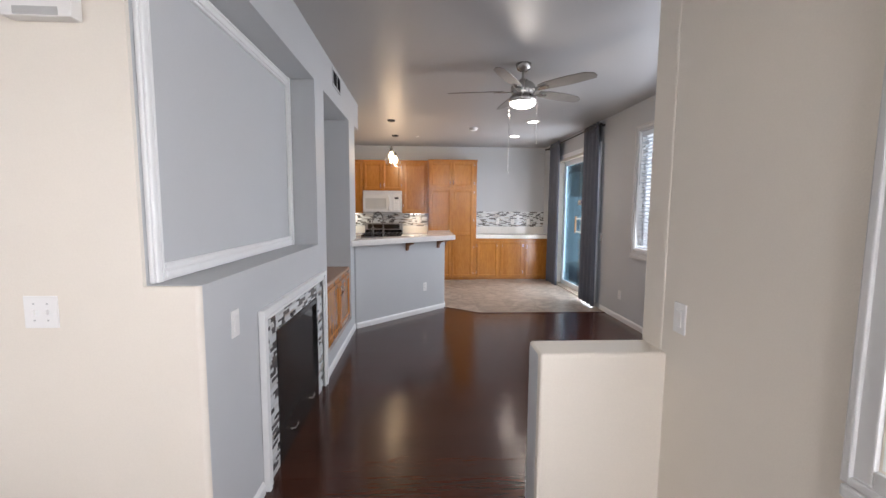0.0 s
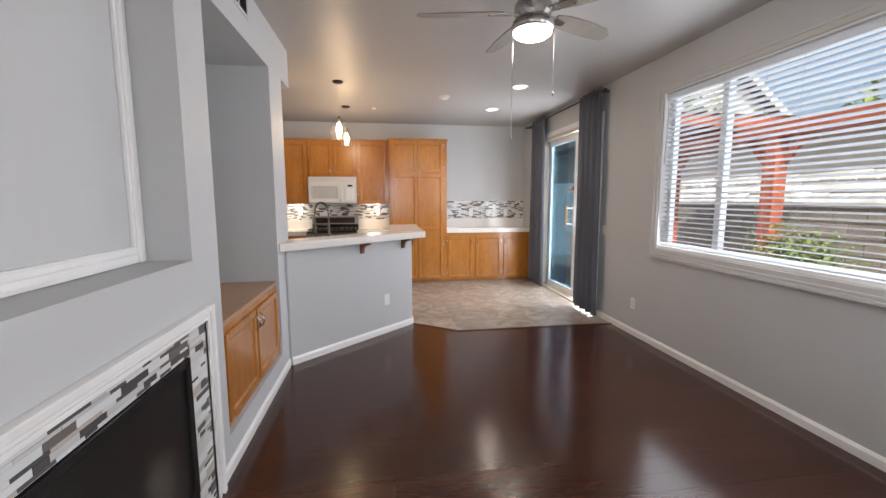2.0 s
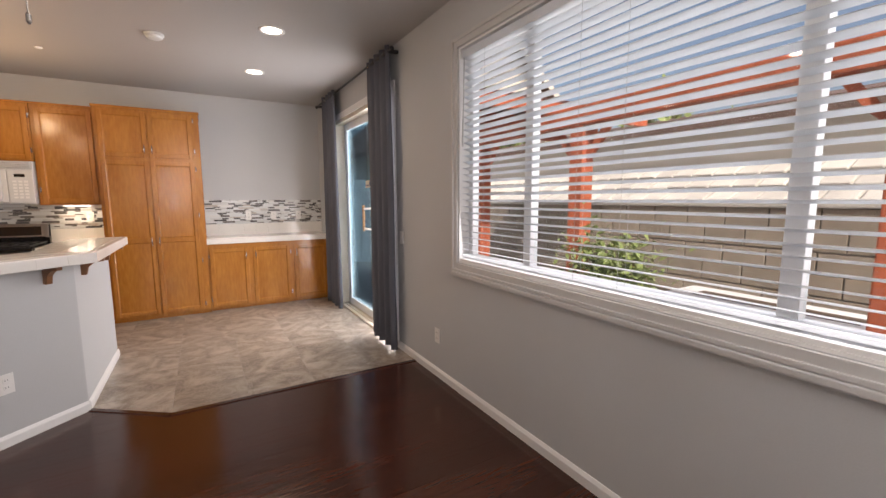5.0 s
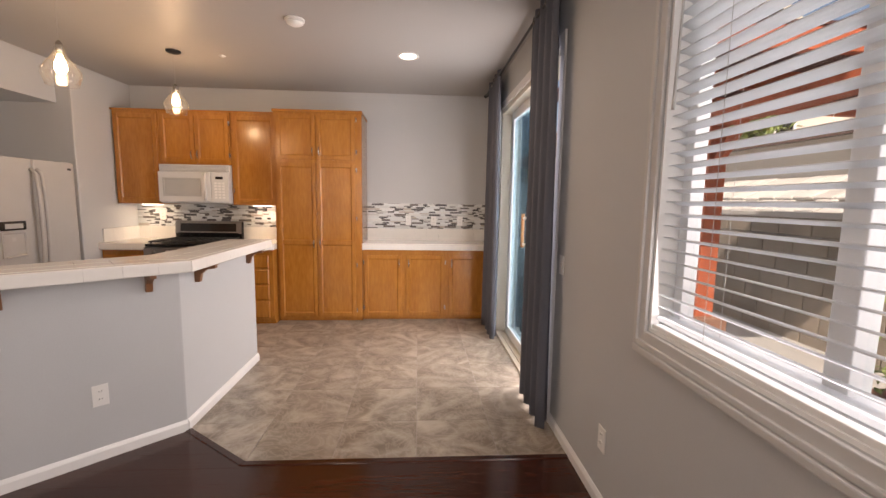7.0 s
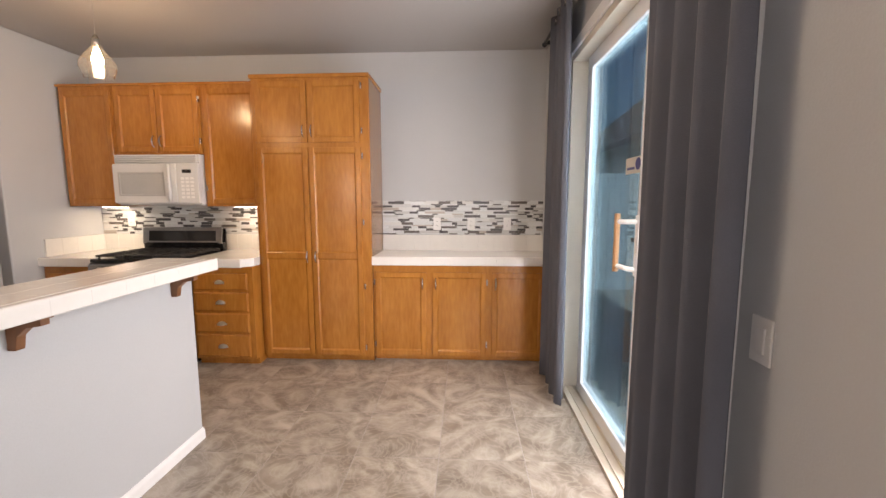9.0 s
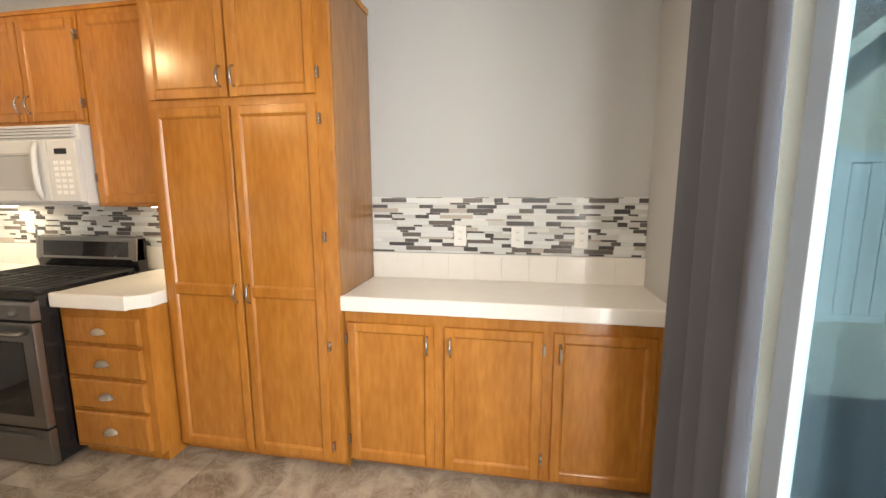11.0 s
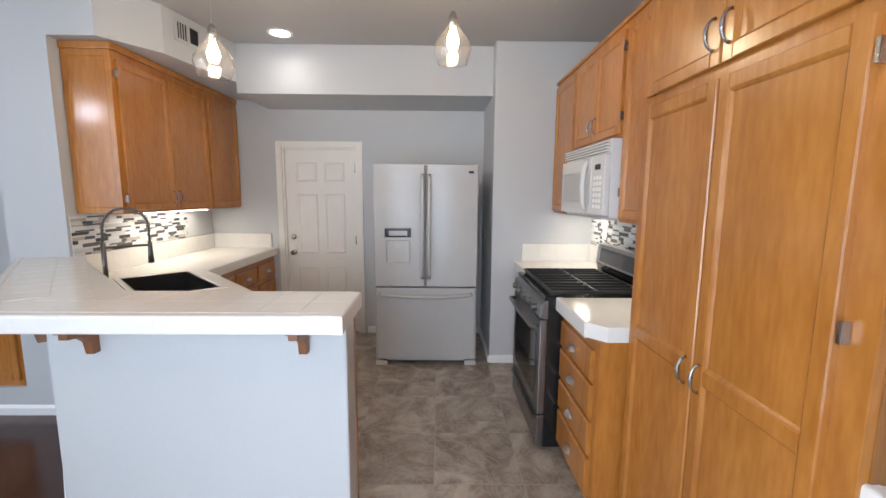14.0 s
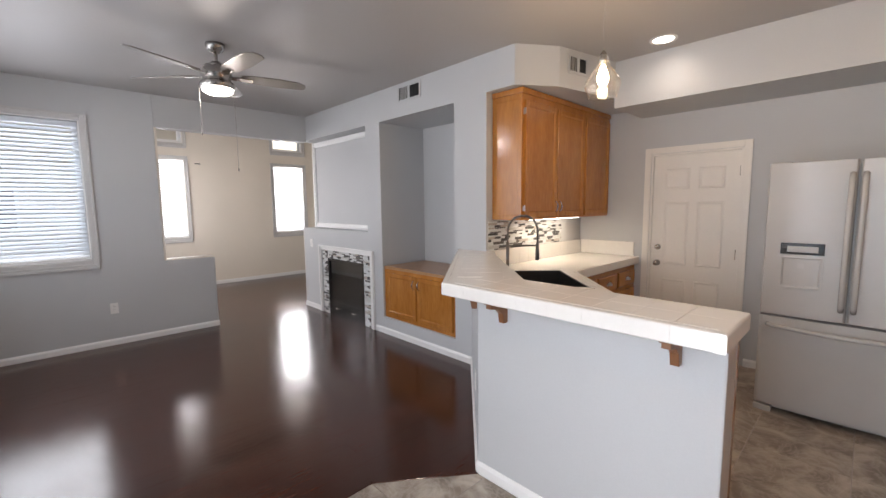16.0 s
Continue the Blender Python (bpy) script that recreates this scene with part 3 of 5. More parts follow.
window("window_7", 0.64, 0.58, 0.15, (), pose(-1.46, -1.3, 2.62, 0, 0, 180), "small clerestory window", 0.05)

# sliding door in the east wall; local x runs from the far jamb towards the near one
sd = thing("door_1", "white-framed sliding glass door standing half open", "sliding door", pose(RX, 7.83, 0, 0, 0, -90), kind="structure")
part("casing", frame_box(-0.07, 1.88, -0.2, 2.43, 0.068, -0.016, 0.0, 0.004), TRIM, sd, "white door casing")
bm = box(0, 0.03, 0.0, 0.165, 0, 2.36, 0.003)
box(1.78, 1.81, 0.0, 0.165, 0, 2.36, 0.003, bm)
box(0.03, 1.78, 0.0, 0.165, 2.32, 2.36, 0.003, bm)
part("jamb", bm, ALMOND, sd, "almond metal jamb")
bm = box(0.03, 1.78, -0.01, 0.17, 0.0, 0.022, 0.003)
for y in (0.03, 0.08, 0.118):
    box(0.03, 1.78, y, y + 0.007, 0.022, 0.034, 0, bm)
part("track", bm, ALMOND, sd, "almond metal sill track")
for nm, x0, x1, y in (("fixed_panel", 0.03, 0.95, 0.127), ("sliding_panel", 0.10, 1.08, 0.085)):
    p = part(nm, frame_box(x0, x1, 0.035, 2.32, 0.07 if nm == "fixed_panel" else 0.085, y, y + 0.035, 0.004), VINYL, sd)
    g = part("glass", box(x0 + 0.07, x1 - 0.07, y + 0.015, y + 0.019, 0.11, 2.25), TINTED, p, "tinted glass")
    g.visible_shadow = False
    if nm == "sliding_panel":
        bm = tube([(1.02, 0.085, 1.06), (0.98, 0.05, 1.062), (0.895, 0.035, 1.065)], 0.012)
        tube([(1.02, 0.085, 1.29), (0.98, 0.05, 1.288), (0.895, 0.035, 1.285)], 0.012, 8, bm)
        box(1.0, 1.045, 0.073, 0.086, 1.03, 1.32, 0.005, bm)
        part("handle_bracket", bm, VINYL, p)
        part("handle_grip", tube([(0.893, 0.03, 1.035), (0.893, 0.03, 1.325)], 0.014, 10), LWOOD, p, "wooden grip")
        part("lock", lathe([(0.012, 0), (0.012, 0.02)], 12, None, (0.965, 0.085, 1.19)), BLACK, p)
bm = box(0.79, 0.975, 0.0975, 0.0985, 1.52, 1.60)
st = part("sticker", bm, ALMOND, sd, "small beige window sticker with plain bars")
part("bar", box(0.81, 0.90, 0.0965, 0.0972, 1.54, 1.553), BLUE, st)
part("disc", lathe([(0.03, 0), (0.03, 0.0008)], 20), BLUE, st).matrix_basis = pose(0.94, 0.0972, 1.565, 90, 0, 0)


# curtains on a rod
def curtain(w, folds, h, m, label, lean):
    bm = bmesh.new()
    n, rows = folds * 8, 14
    grid = []
    for j in range(rows + 1):
        z = h * j / rows
        f = j / rows
        line = []
        for i in range(n + 1):
            u = i / n
            amp = 0.052 * (1.0 - 0.35 * f) * (0.8 + 0.4 * noise.noise((u * 3, 0, lean)))
            x = w * u * (1 - 0.1 * f) + 0.012 * noise.noise((u * 5, f * 2, lean + 3))
            line.append((x, amp * math.sin(2 * math.pi * folds * u + 0.5 * noise.noise((u * 2, f * 1.5, lean)))))
        grid.append(([bm.verts.new((x, y, z)) for x, y in line], [bm.verts.new((x, y + 0.004, z)) for x, y in line]))
    for j in range(rows):
        for k in (0, 1):
            a, b = grid[j][k], grid[j + 1][k]
            for i in range(n):
                bm.faces.new((a[i], a[i + 1], b[i + 1], b[i]))
    for j in range(rows):
        for i in (0, n):
            bm.faces.new((grid[j][0][i], grid[j + 1][0][i], grid[j + 1][1][i], grid[j][1][i]))
    for j in (0, rows):
        for i in range(n):
            bm.faces.new((grid[j][0][i], grid[j][0][i + 1], grid[j][1][i + 1], grid[j][1][i]))
    t = thing("curtain", label, "curtain", m, "curtains at the sliding door")
    smooth(part("cloth", bm, CLOTH, t))
    return t


c1 = curtain(0.62, 4, 2.655, pose(2.59, 8.10, 0.03, 0, 0, -90), "slate grey floor-length curtain beside the counter", 0.0)
c2 = curtain(0.60, 4, 2.655, pose(2.595, 6.42, 0.03, 0, 0, -90), "slate grey floor-length curtain gathered by the doorway", 7.0)
for c, w in ((c1, 0.55), (c2, 0.53)):
    for k in range(4):
        part("grommet", tube([(w * (k + 0.5) / 4 - 0.0, 0.024 * math.cos(a), 2.605 + 0.024 * math.sin(a)) for a in [i * math.pi / 4 for i in range(9)]], 0.004, 6), STEEL, c)
rod = thing("curtain_rod", "dark metal curtain rod above the sliding door", "curtain rod", pose(2.585, 8.35, 2.635, 0, 0, -90))
part("pole", tube([(0, 0, 0), (2.52, 0, 0)], 0.011, 12), GRAPH, rod)
for x in (0.02, 2.47):
    part("bracket", box(x - 0.012, x + 0.012, -0.012, 0.09, -0.014, 0.014, 0.004), GRAPH, rod)
for x in (-0.02, 2.54):
    part("finial", lathe([(0.002, -0.022), (0.018, -0.01), (0.02, 0), (0.018, 0.01), (0.002, 0.022)], 14, None, (x, 0, 0)), GRAPH, rod)

# side door with six panels; room side faces +x
gd = thing("door_2", "closed cream six-panel side door with chrome knob", "door", pose(KX, 5.80, 0, 0, 0, 90), kind="structure")
part("casing", frame_box(-0.06, 0.82, -0.2, 2.01, 0.058, -0.016, 0.0, 0.004), DOORP, gd, "painted door casing")
part("jamb", frame_box(0.0, 0.76, -0.2, 1.95, 0.018, 0.0, 0.13, 0), DOORP, gd)
leaf = part("leaf", box(0.02, 0.74, 0.02, 0.06, 0.008, 1.93, 0.002), DOORP, gd)
for x0, x1 in ((0.13, 0.345), (0.415, 0.63)):
    for z0, z1 in ((0.17, 0.72), (0.86, 1.48), (1.60, 1.80)):
        own = ringed(x0, x1, z0, z1, [(0, 0.024), (0.0, 0.019), (0.012, 0.012), (0.03, 0.018), (0.045, 0.0175)])
        part("panel", own, DOORP, leaf)
for z in (0.87, 1.03):
    kb = part("knob", lathe([(0.028, 0), (0.03, 0.006), (0.012, 0.012), (0.011, 0.03), (0.024, 0.038), (0.027, 0.05), (0.02, 0.06), (0.002, 0.064)], 20), STEEL, leaf, "chrome knob")
    kb.matrix_basis = pose(0.085, 0.02, z, 90, 0, 0) if z < 1 else pose(0.085, 0.02, z, 90, 0, 0) @ Matrix.Diagonal((0.9, 0.9, 0.5, 1))
    smooth(kb)
for z in (0.25, 1.0, 1.75):
    part("hinge", box(0.735, 0.75, 0.004, 0.02, z - 0.045, z + 0.045, 0.002), STEEL, gd)
structure("garage_backing", box(KX - 0.2, KX - 0.16, 5.6, 6.8, 0, 2.1), DARK, "dark space behind the side door", "wall")

# unseen block added over the rooms to keep sun off the rear window
structure("sun_block", box(-7.0, 1.2, -1.5, 8.9, HL + 0.15, 6.3), STUCCO, "unseen block above the rooms that shades the rear window", "wall")


# ---------------- cabinets ----------------
def pull(x, z, parent, length=0.09, horizontal=False):
    pts = []
    for i in range(9):
        a = math.pi * i / 8
        s = -math.cos(a) * length / 2
        out = -0.021 - 0.026 * math.sin(a)
        pts.append((x + s, out, z) if horizontal else (x, out, z + s))
    bm = tube(pts, [0.006, 0.0045, 0.0045, 0.006, 0.0075, 0.006, 0.0045, 0.0045, 0.006], 8)
    return smooth(part("handle", bm, STEEL, parent, "brushed nickel arched pull"))


def cup_pull(x, z, parent):
    bm = bmesh.new()
    n = 10
    loops = []
    for j in range(5):
        b = math.pi / 2 * j / 4
        loops.append([bm.verts.new((x + 0.042 * math.cos(math.pi * i / n) * math.cos(b), -0.021 - 0.026 * math.sin(math.pi * i / n) * math.cos(b) - 0.002,
                                    z - 0.012 + 0.030 * math.sin(b))) for i in range(n + 1)])
    for a, b in zip(loops, loops[1:]):
        for i in range(n):
            bm.faces.new((a[i], a[i + 1], b[i + 1], b[i]))
    bmesh.ops.solidify(bm, geom=bm.faces[:], thickness=0.002)
    return smooth(part("handle", bm, CHROME, parent, "shiny nickel cup pull"))


def door_front(x0, x1, z0, z1, parent, name="door", split=None):
    """A recessed panel with stiles and rails round it; split is the middle of a cross rail."""
    f, w = -0.0195, 0.052
    dr = part(name, box(x0 + 0.002, x1 - 0.002, -0.0085, 0.0, z0 + 0.002, z1 - 0.002), OAK, parent)
    sec = [(0, 0.0), (0, f + 0.004), (0.003, f), (w - 0.012, f), (w - 0.006, f + 0.004), (w, -0.0086), (w, 0.0)]
    for a, k in ((x0, 1), (x1, -1)):
        part("stile", prism([(a + k * u, v) for u, v in sec], z0, z1), OAK, dr)
    rails = [(z0, 1), (z1, -1)]
    for a, k in rails:
        part("rail", profile([(v, a + k * u) for u, v in sec], "x", x0 + w - 0.006, x1 - w + 0.006), OAK, dr)
    if split:
        mid = [(0.0, split - 0.034), (-0.0086, split - 0.034), (f + 0.004, split - 0.028), (f, split - 0.022), (f, split + 0.022), (f + 0.004, split + 0.028), (-0.0086, split + 0.034), (0.0, split + 0.034)]
        part("rail", profile(mid, "x", x0 + w - 0.006, x1 - w + 0.006), OAK, dr)
    return dr


def drawer_front(x0, x1, z0, z1, parent):
    return part("drawer", ringed(x0, x1, z0, z1, [(0, 0.0), (0, -0.013), (0.008, -0.0195), (0.012, -0.02)]), OAK, parent)


def cabinet(name, label, w, d, z0, z1, m, doors=(), drawers=(), toe=0.0, category="cabinet", hinges=()):
    """Front faces -y at y 0; doors (x0, x1, z0, z1, handle x, handle z)."""
    t = thing(name, label, category, m)
    bm = box(0, w, 0, d, z0 + toe, z1, 0.002)
    if toe:
        box(0.0, w, 0.045, d, z0, z0 + toe, 0, bm)
    part("body", bm, OAK, t)
    for x0, x1, a, b, hx, hz in doors:
        dr = door_front(x0, x1, a, b, t, split=0.93 if b - a > 1.5 else None)
        if hx is not None:
            pull(hx, hz, dr)
    for x0, x1, a, b in drawers:
        dr = drawer_front(x0, x1, a, b, t)
        cup_pull((x0 + x1) / 2, (a + b) / 2, dr)
    for x, z in hinges:
        part("hinge", box(x - 0.005, x + 0.005, -0.022, 0.0, z - 0.024, z + 0.024, 0.002), STEEL, t, "small nickel hinge")
    return t


pan = cabinet("pantry_cabinet", "tall golden oak pantry cabinet with four doors", 0.96, 0.495, 0, 2.37, pose(0.21, 8.225, 0), [
    (0.03, 0.455, 1.86, 2.345, 0.425, 1.95), (0.465, 0.89, 1.86, 2.345, 0.495, 1.95),
    (0.03, 0.455, 0.07, 1.82, 0.425, 0.92), (0.465, 0.89, 0.07, 1.82, 0.495, 0.92)], (), 0.05,
    hinges=[(0.905, z) for z in (0.14, 0.67, 1.21, 1.75, 1.95, 2.30)])
# side panel in a darker oak than the door fronts
part("side_panel", box(0.958, 0.9635, 0.022, 0.49, 0.0, 2.368, 0.001), OAKS, pan, "darker oak side")
part("crown", box(-0.012, 0.972, -0.014, 0.495, 2.37, 2.40, 0.006), OAK, pan)
rb = cabinet("base_cabinet", "golden oak base cabinet with three doors under the counter", 1.50, 0.44, 0, 0.85, pose(1.17, 8.272, 0), [
    (0.02, 0.455, 0.06, 0.785, 0.425, 0.69), (0.507, 0.962, 0.06, 0.785, 0.537, 0.69), (1.01, 1.45, 0.06, 0.785, 1.04, 0.69)], (), 0.04,
    hinges=[(0.014, 0.16), (0.014, 0.70), (0.969, 0.16), (0.969, 0.70)])


def counter(name, pts, label, z0=0.85, z1=0.918, holes=(), fronts=()):
    """A tiled counter: a smooth top and rounded edge tiles along its front."""
    t = thing(name, label, "counter")
    part("top", prism(pts, z0, z1, 0.004 if not holes else 0.0, None, holes, 2), WTILE, t)
    for p, q in fronts:
        edge_row(t, p, q, z0 - 0.003, z1 + 0.0025)
    return t


def edge_row(t, p, q, z0, z1, step=0.152):
    p, q = Vector(p), Vector(q)
    L = (q - p).length
    a = math.degrees(math.atan2(q.y - p.y, q.x - p.x))
    n = max(1, round(L / step))
    w = L / n
    sec = [(0.028, z0), (-0.002, z0), (-0.005, z0 + 0.004), (-0.005, z1 - 0.010), (-0.0035, z1 - 0.004), (0.0, z1 - 0.0008), (0.006, z1), (0.028, z1)]
    me = mesh_of("edge_tile", profile(sec, "x", 0.0003, w - 0.0003), BARTILE)
    for i in range(n):
        o = new("edge_tile", me)
        o.parent = t
        o.matrix_basis = pose(p.x, p.y, 0, 0, 0, a) @ pose(i * w, 0, 0)


def splash_row(label, rows):
    """Upstand tiles set side by side: (start, end) along a wall, thickness to the right of the way."""
    t = thing("splash_tiles", label, "backsplash")
    for p, q in rows:
        p, q = Vector(p), Vector(q)
        L = (q - p).length
        a = math.degrees(math.atan2(q.y - p.y, q.x - p.x))
        n = max(1, round(L / 0.152))
        w = L / n
        me = mesh_of("tile", box(0.0003, w - 0.0003, -0.018, 0.0, 0.919, 1.068, 0.0005, None, 1), BARTILE)
        for i in range(n):
            o = new("tile", me)
            o.parent = t
            o.matrix_basis = pose(p.x, p.y, 0, 0, 0, a) @ pose(i * w, 0, 0)
    return t


counter("countertop", [(1.135, 8.24), (RX, 8.24), (RX, BY), (1.172, BY), (1.172, 8.28), (1.135, 8.28)], "glossy white tiled counter with rounded edge", fronts=[((1.135, 8.24), (RX, 8.24))])
splash_row("low white tiled upstand behind the counter", [((1.175, BY - 0.002), (RX, BY - 0.002))])

cabinet("drawer_cabinet", "golden oak base cabinet with four drawers beside the range", 0.52, 0.61, 0, 0.85, pose(-0.315, 8.10, 0), (), [
    (0.02, 0.475, 0.655, 0.795), (0.02, 0.475, 0.475, 0.635), (0.02, 0.475, 0.295, 0.455), (0.02, 0.475, 0.085, 0.275)], 0.06)
counter("countertop", [(-0.315, 8.06), (0.13, 8.06), (0.208, 8.13), (0.208, BY), (-0.315, BY)], "small glossy white counter between range and pantry", fronts=[((-0.315, 8.06), (0.13, 8.06))])
cabinet("narrow_cabinet", "narrow golden oak base cabinet beside the range", 0.50, 0.61, 0, 0.85, pose(-1.598, 8.10, 0), [
    (0.03, 0.47, 0.085, 0.60, 0.44, 0.5)], [(0.03, 0.47, 0.64, 0.79)], 0.06)
counter("countertop", [(-1.598, 8.06), (-1.095, 8.06), (-1.095, BY), (-1.598, BY)], "small glossy white counter in the corner by the range", fronts=[((-1.598, 8.06), (-1.095, 8.06))])
splash_row("low white tiled upstand behind the range counters", [((-1.595, BY - 0.002), (0.205, BY - 0.002)), ((-1.598, 8.12), (-1.598, BY - 0.022))])

cabinet("wall_cabinet", "golden oak wall cabinet with a single door", 0.49, 0.345, 1.34, 2.37, pose(-1.585, 8.375, 0), [(0.02, 0.47, 1.36, 2.335, None, 0)], category="wall cabinet")
cabinet("wall_cabinet", "short golden oak wall cabinet above the microwave", 0.77, 0.345, 1.79, 2.37, pose(-1.09, 8.375, 0), [
    (0.015, 0.38, 1.81, 2.335, 0.352, 1.90), (0.39, 0.755, 1.81, 2.335, 0.418, 1.90)], category="wall cabinet", hinges=[(0.763, 1.9), (0.763, 2.25)])
cabinet("wall_cabinet", "golden oak wall cabinet beside the pantry", 0.52, 0.345, 1.34, 2.37, pose(-0.315, 8.375, 0), [(0.03, 0.49, 1.36, 2.335, None, 0)], category="wall cabinet",
        hinges=[(0.022, 1.5)])
single("cabinet_moulding", box(-1.60, 0.20, 8.362, 8.72, 2.37, 2.392, 0.005), OAK, "oak moulding strip along the wall cabinet tops", "moulding")

sc = cabinet("sink_wall_cabinet", "golden oak wall cabinets over the sink counter", 1.598, 0.305, 1.34, 2.36, pose(-0.80, 5.358, 0, 0, 0, 180), [
    (0.03, 0.52, 1.36, 2.31, 0.49, 1.45), (0.53, 1.02, 1.36, 2.31, 0.56, 1.45), (1.06, 1.57, 1.36, 2.31, None, 0)], category="wall cabinet",
    hinges=[(0.02, 1.44), (0.02, 2.22)])
part("crown", box(-0.012, 1.598, -0.014, 0.305, 2.36, 2.405, 0.006), OAK, sc)
part("end_frame", ringed(0.0, 0.30, 1.345, 2.355, [(0, 0.0), (0, -0.006), (0.035, -0.006), (0.04, -0.002), (0.042, -0.002)]), OAK, sc).matrix_basis = pose(0, 0.3, 0, 0, 0, -90)

cabinet("sink_base_cabinet", "golden oak base cabinets along the sink wall", 1.30, 0.60, 0, 0.85, pose(-1.098, 5.67, 0, 0, 0, 180), [
    (0.03, 0.42, 0.085, 0.60, 0.39, 0.5), (0.45, 0.85, 0.085, 0.60, 0.48, 0.5), (0.88, 1.27, 0.085, 0.60, 0.91, 0.5)],
    [(0.03, 0.42, 0.64, 0.79), (0.45, 0.85, 0.64, 0.79), (0.88, 1.27, 0.64, 0.79)], 0.06)
t = thing("corner_sink_cabinet", "golden oak corner cabinet under the sink", "cabinet")
part("body", prism([(-1.094, 5.08), (-0.74, 5.08), (0.24, 6.02), (0.24, 6.33), (-0.36, 6.33), (-1.094, 5.66)], 0.06, 0.62), OAK, t)
part("front_panel", prism([(-0.36, 6.33), (-0.38, 6.35), (-1.11, 5.685), (-1.094, 5.66)], 0.06, 0.85), OAK, t)
t = thing("dishwasher_cabinet", "golden oak base cabinet behind the bar wall", "cabinet")
part("body", box(-0.36, 0.205, 6.335, 6.55, 0.06, 0.85, 0.002), OAK, t)
part("back_panel", box(0.21, 0.266, 6.02, 7.05, 0.0, 1.0, 0.003), OAK, t)
U, V = Vector((0.707, 0.707)), Vector((-0.707, 0.707))
SC = Vector((-0.64, 5.71))
hole = [tuple(SC + U * a + V * b) for a, b in ((-0.36, -0.2), (0.36, -0.2), (0.36, 0.2), (-0.36, 0.2))]
counter("countertop", [(KX + 0.002, 5.055), (-0.74, 5.055), (0.205, 5.955), (0.205, 6.57), (-0.40, 6.57), (-0.40, 6.36), (-1.08, 5.71), (KX + 0.002, 5.71)],
        "glossy white tiled sink counter with a corner sink", holes=[hole], fronts=[((-1.08, 5.71), (KX + 0.002, 5.71)), ((-0.40, 6.36), (-1.08, 5.71))])
splash_row("low white tiled upstand behind the sink counter", [((-0.74, 5.052), (KX + 0.02, 5.052)), ((KX + 0.002, 5.072), (KX + 0.002, 5.66))])
sk = thing("kitchen_sink", "black composite corner sink with white tiled edge", "sink", pose(SC.x, SC.y, 0, 0, 0, 45))
bm = box(-0.35, 0.35, -0.19, 0.19, 0.66, 0.672)
for a in ((-0.358, -0.346, -0.198, 0.198), (0.346, 0.358, -0.198, 0.198), (-0.346, 0.346, -0.198, -0.186), (-0.346, 0.346, 0.186, 0.198)):
    box(*a, 0.66, 0.921, 0, bm)
part("basin", bm, SINKM, sk)
part("rim", frame_box(-0.385, 0.385, -0.225, 0.225, 0.03, 0, 0.008, 0.003), WTILE, sk).matrix_basis = pose(0, 0, 0.918, -90, 0, 0) @ pose(0, -0.008, 0)
part("drain", lathe([(0.04, 0), (0.042, 0.004), (0.02, 0.006)], 16, None, (0, 0, 0.672)), STEEL, sk)
fx = thing("kitchen_faucet", "tall dark spring pull-down faucet by the sink", "faucet", pose(-0.43, 5.50, 0.918, 0, 0, 135))
smooth(part("post", tube([(0, 0, 0), (0, 0, 0.28)], 0.012, 12), FAUC, fx))
part("base", lathe([(0.03, 0), (0.03, 0.03), (0.018, 0.045)], 16), FAUC, fx)
arch = [(0, 0, 0.28)] + [(0.11 - 0.11 * math.cos(math.pi * i / 12), 0, 0.36 + 0.11 * math.sin(math.pi * i / 12)) for i in range(13)] + [(0.22, 0, 0.26)]
smooth(part("hose", tube(arch, 0.006, 8), FAUC, fx))
coil = []
for i in range(160):
    u = i / 159 * (len(arch) - 1)
    k = min(int(u), len(arch) - 2)
    p = Vector(arch[k]).lerp(Vector(arch[k + 1]), u - k)
    d = (Vector(arch[k + 1]) - Vector(arch[k])).normalized()
    s = Vector((0, 1, 0))
    coil.append(p + s * 0.0105 * math.cos(i * 1.1) + d.cross(s) * 0.0105 * math.sin(i * 1.1))
part("spring", tube(coil, 0.0022, 5), FAUC, fx)
smooth(part("spray_head", tube([(0.22, 0, 0.27), (0.22, 0, 0.2), (0.22, 0, 0.14)], [0.011, 0.014, 0.016], 12), FAUC, fx))
part("arm", tube([(0, 0, 0.25), (0.22, 0, 0.25)], 0.007, 8), FAUC, fx)
part("lever", tube([(0, 0, 0.06), (0.0, 0.06, 0.09)], 0.006, 8), FAUC, fx)

# breakfast bar top with tiles
bar = thing("bar_top", "glossy white tiled breakfast bar top with rounded edge", "bar counter")
BAR = [(-0.715, 4.72), (0.55, 5.815), (0.55, 7.07), (0.20, 7.07), (0.17, 7.04), (0.17, 6.07), (-0.715, 5.13)]
part("slab", prism(BAR, 1.008, 1.066, 0.010, None, (), 3), WTILE, bar)
edge_row(bar, (0.55, 5.815), (0.55, 7.07), 1.004, 1.0695)
edge_row(bar, (-0.715, 4.72), (0.55, 5.815), 1.004, 1.0695)
edge_row(bar, (0.555, 7.07), (0.20, 7.07), 1.004, 1.0695)


def corbel(at, rz):
    t = thing("corbel", "small dark-stained oak corbel under the bar top", "corbel", pose(*at, 0, 0, rz), "corbels under the bar")
    sec = [(0, 0), (-0.13, 0), (-0.13, -0.022), (-0.075, -0.03), (-0.04, -0.06), (-0.03, -0.11), (0, -0.11)]
    part("bracket", profile(sec, "x", -0.016, 0.016, 0.003), CORB, t)
    part("plate", box(-0.022, 0.022, -0.14, 0.0, 0.0, 0.008, 0.002), CORB, t)
    return t


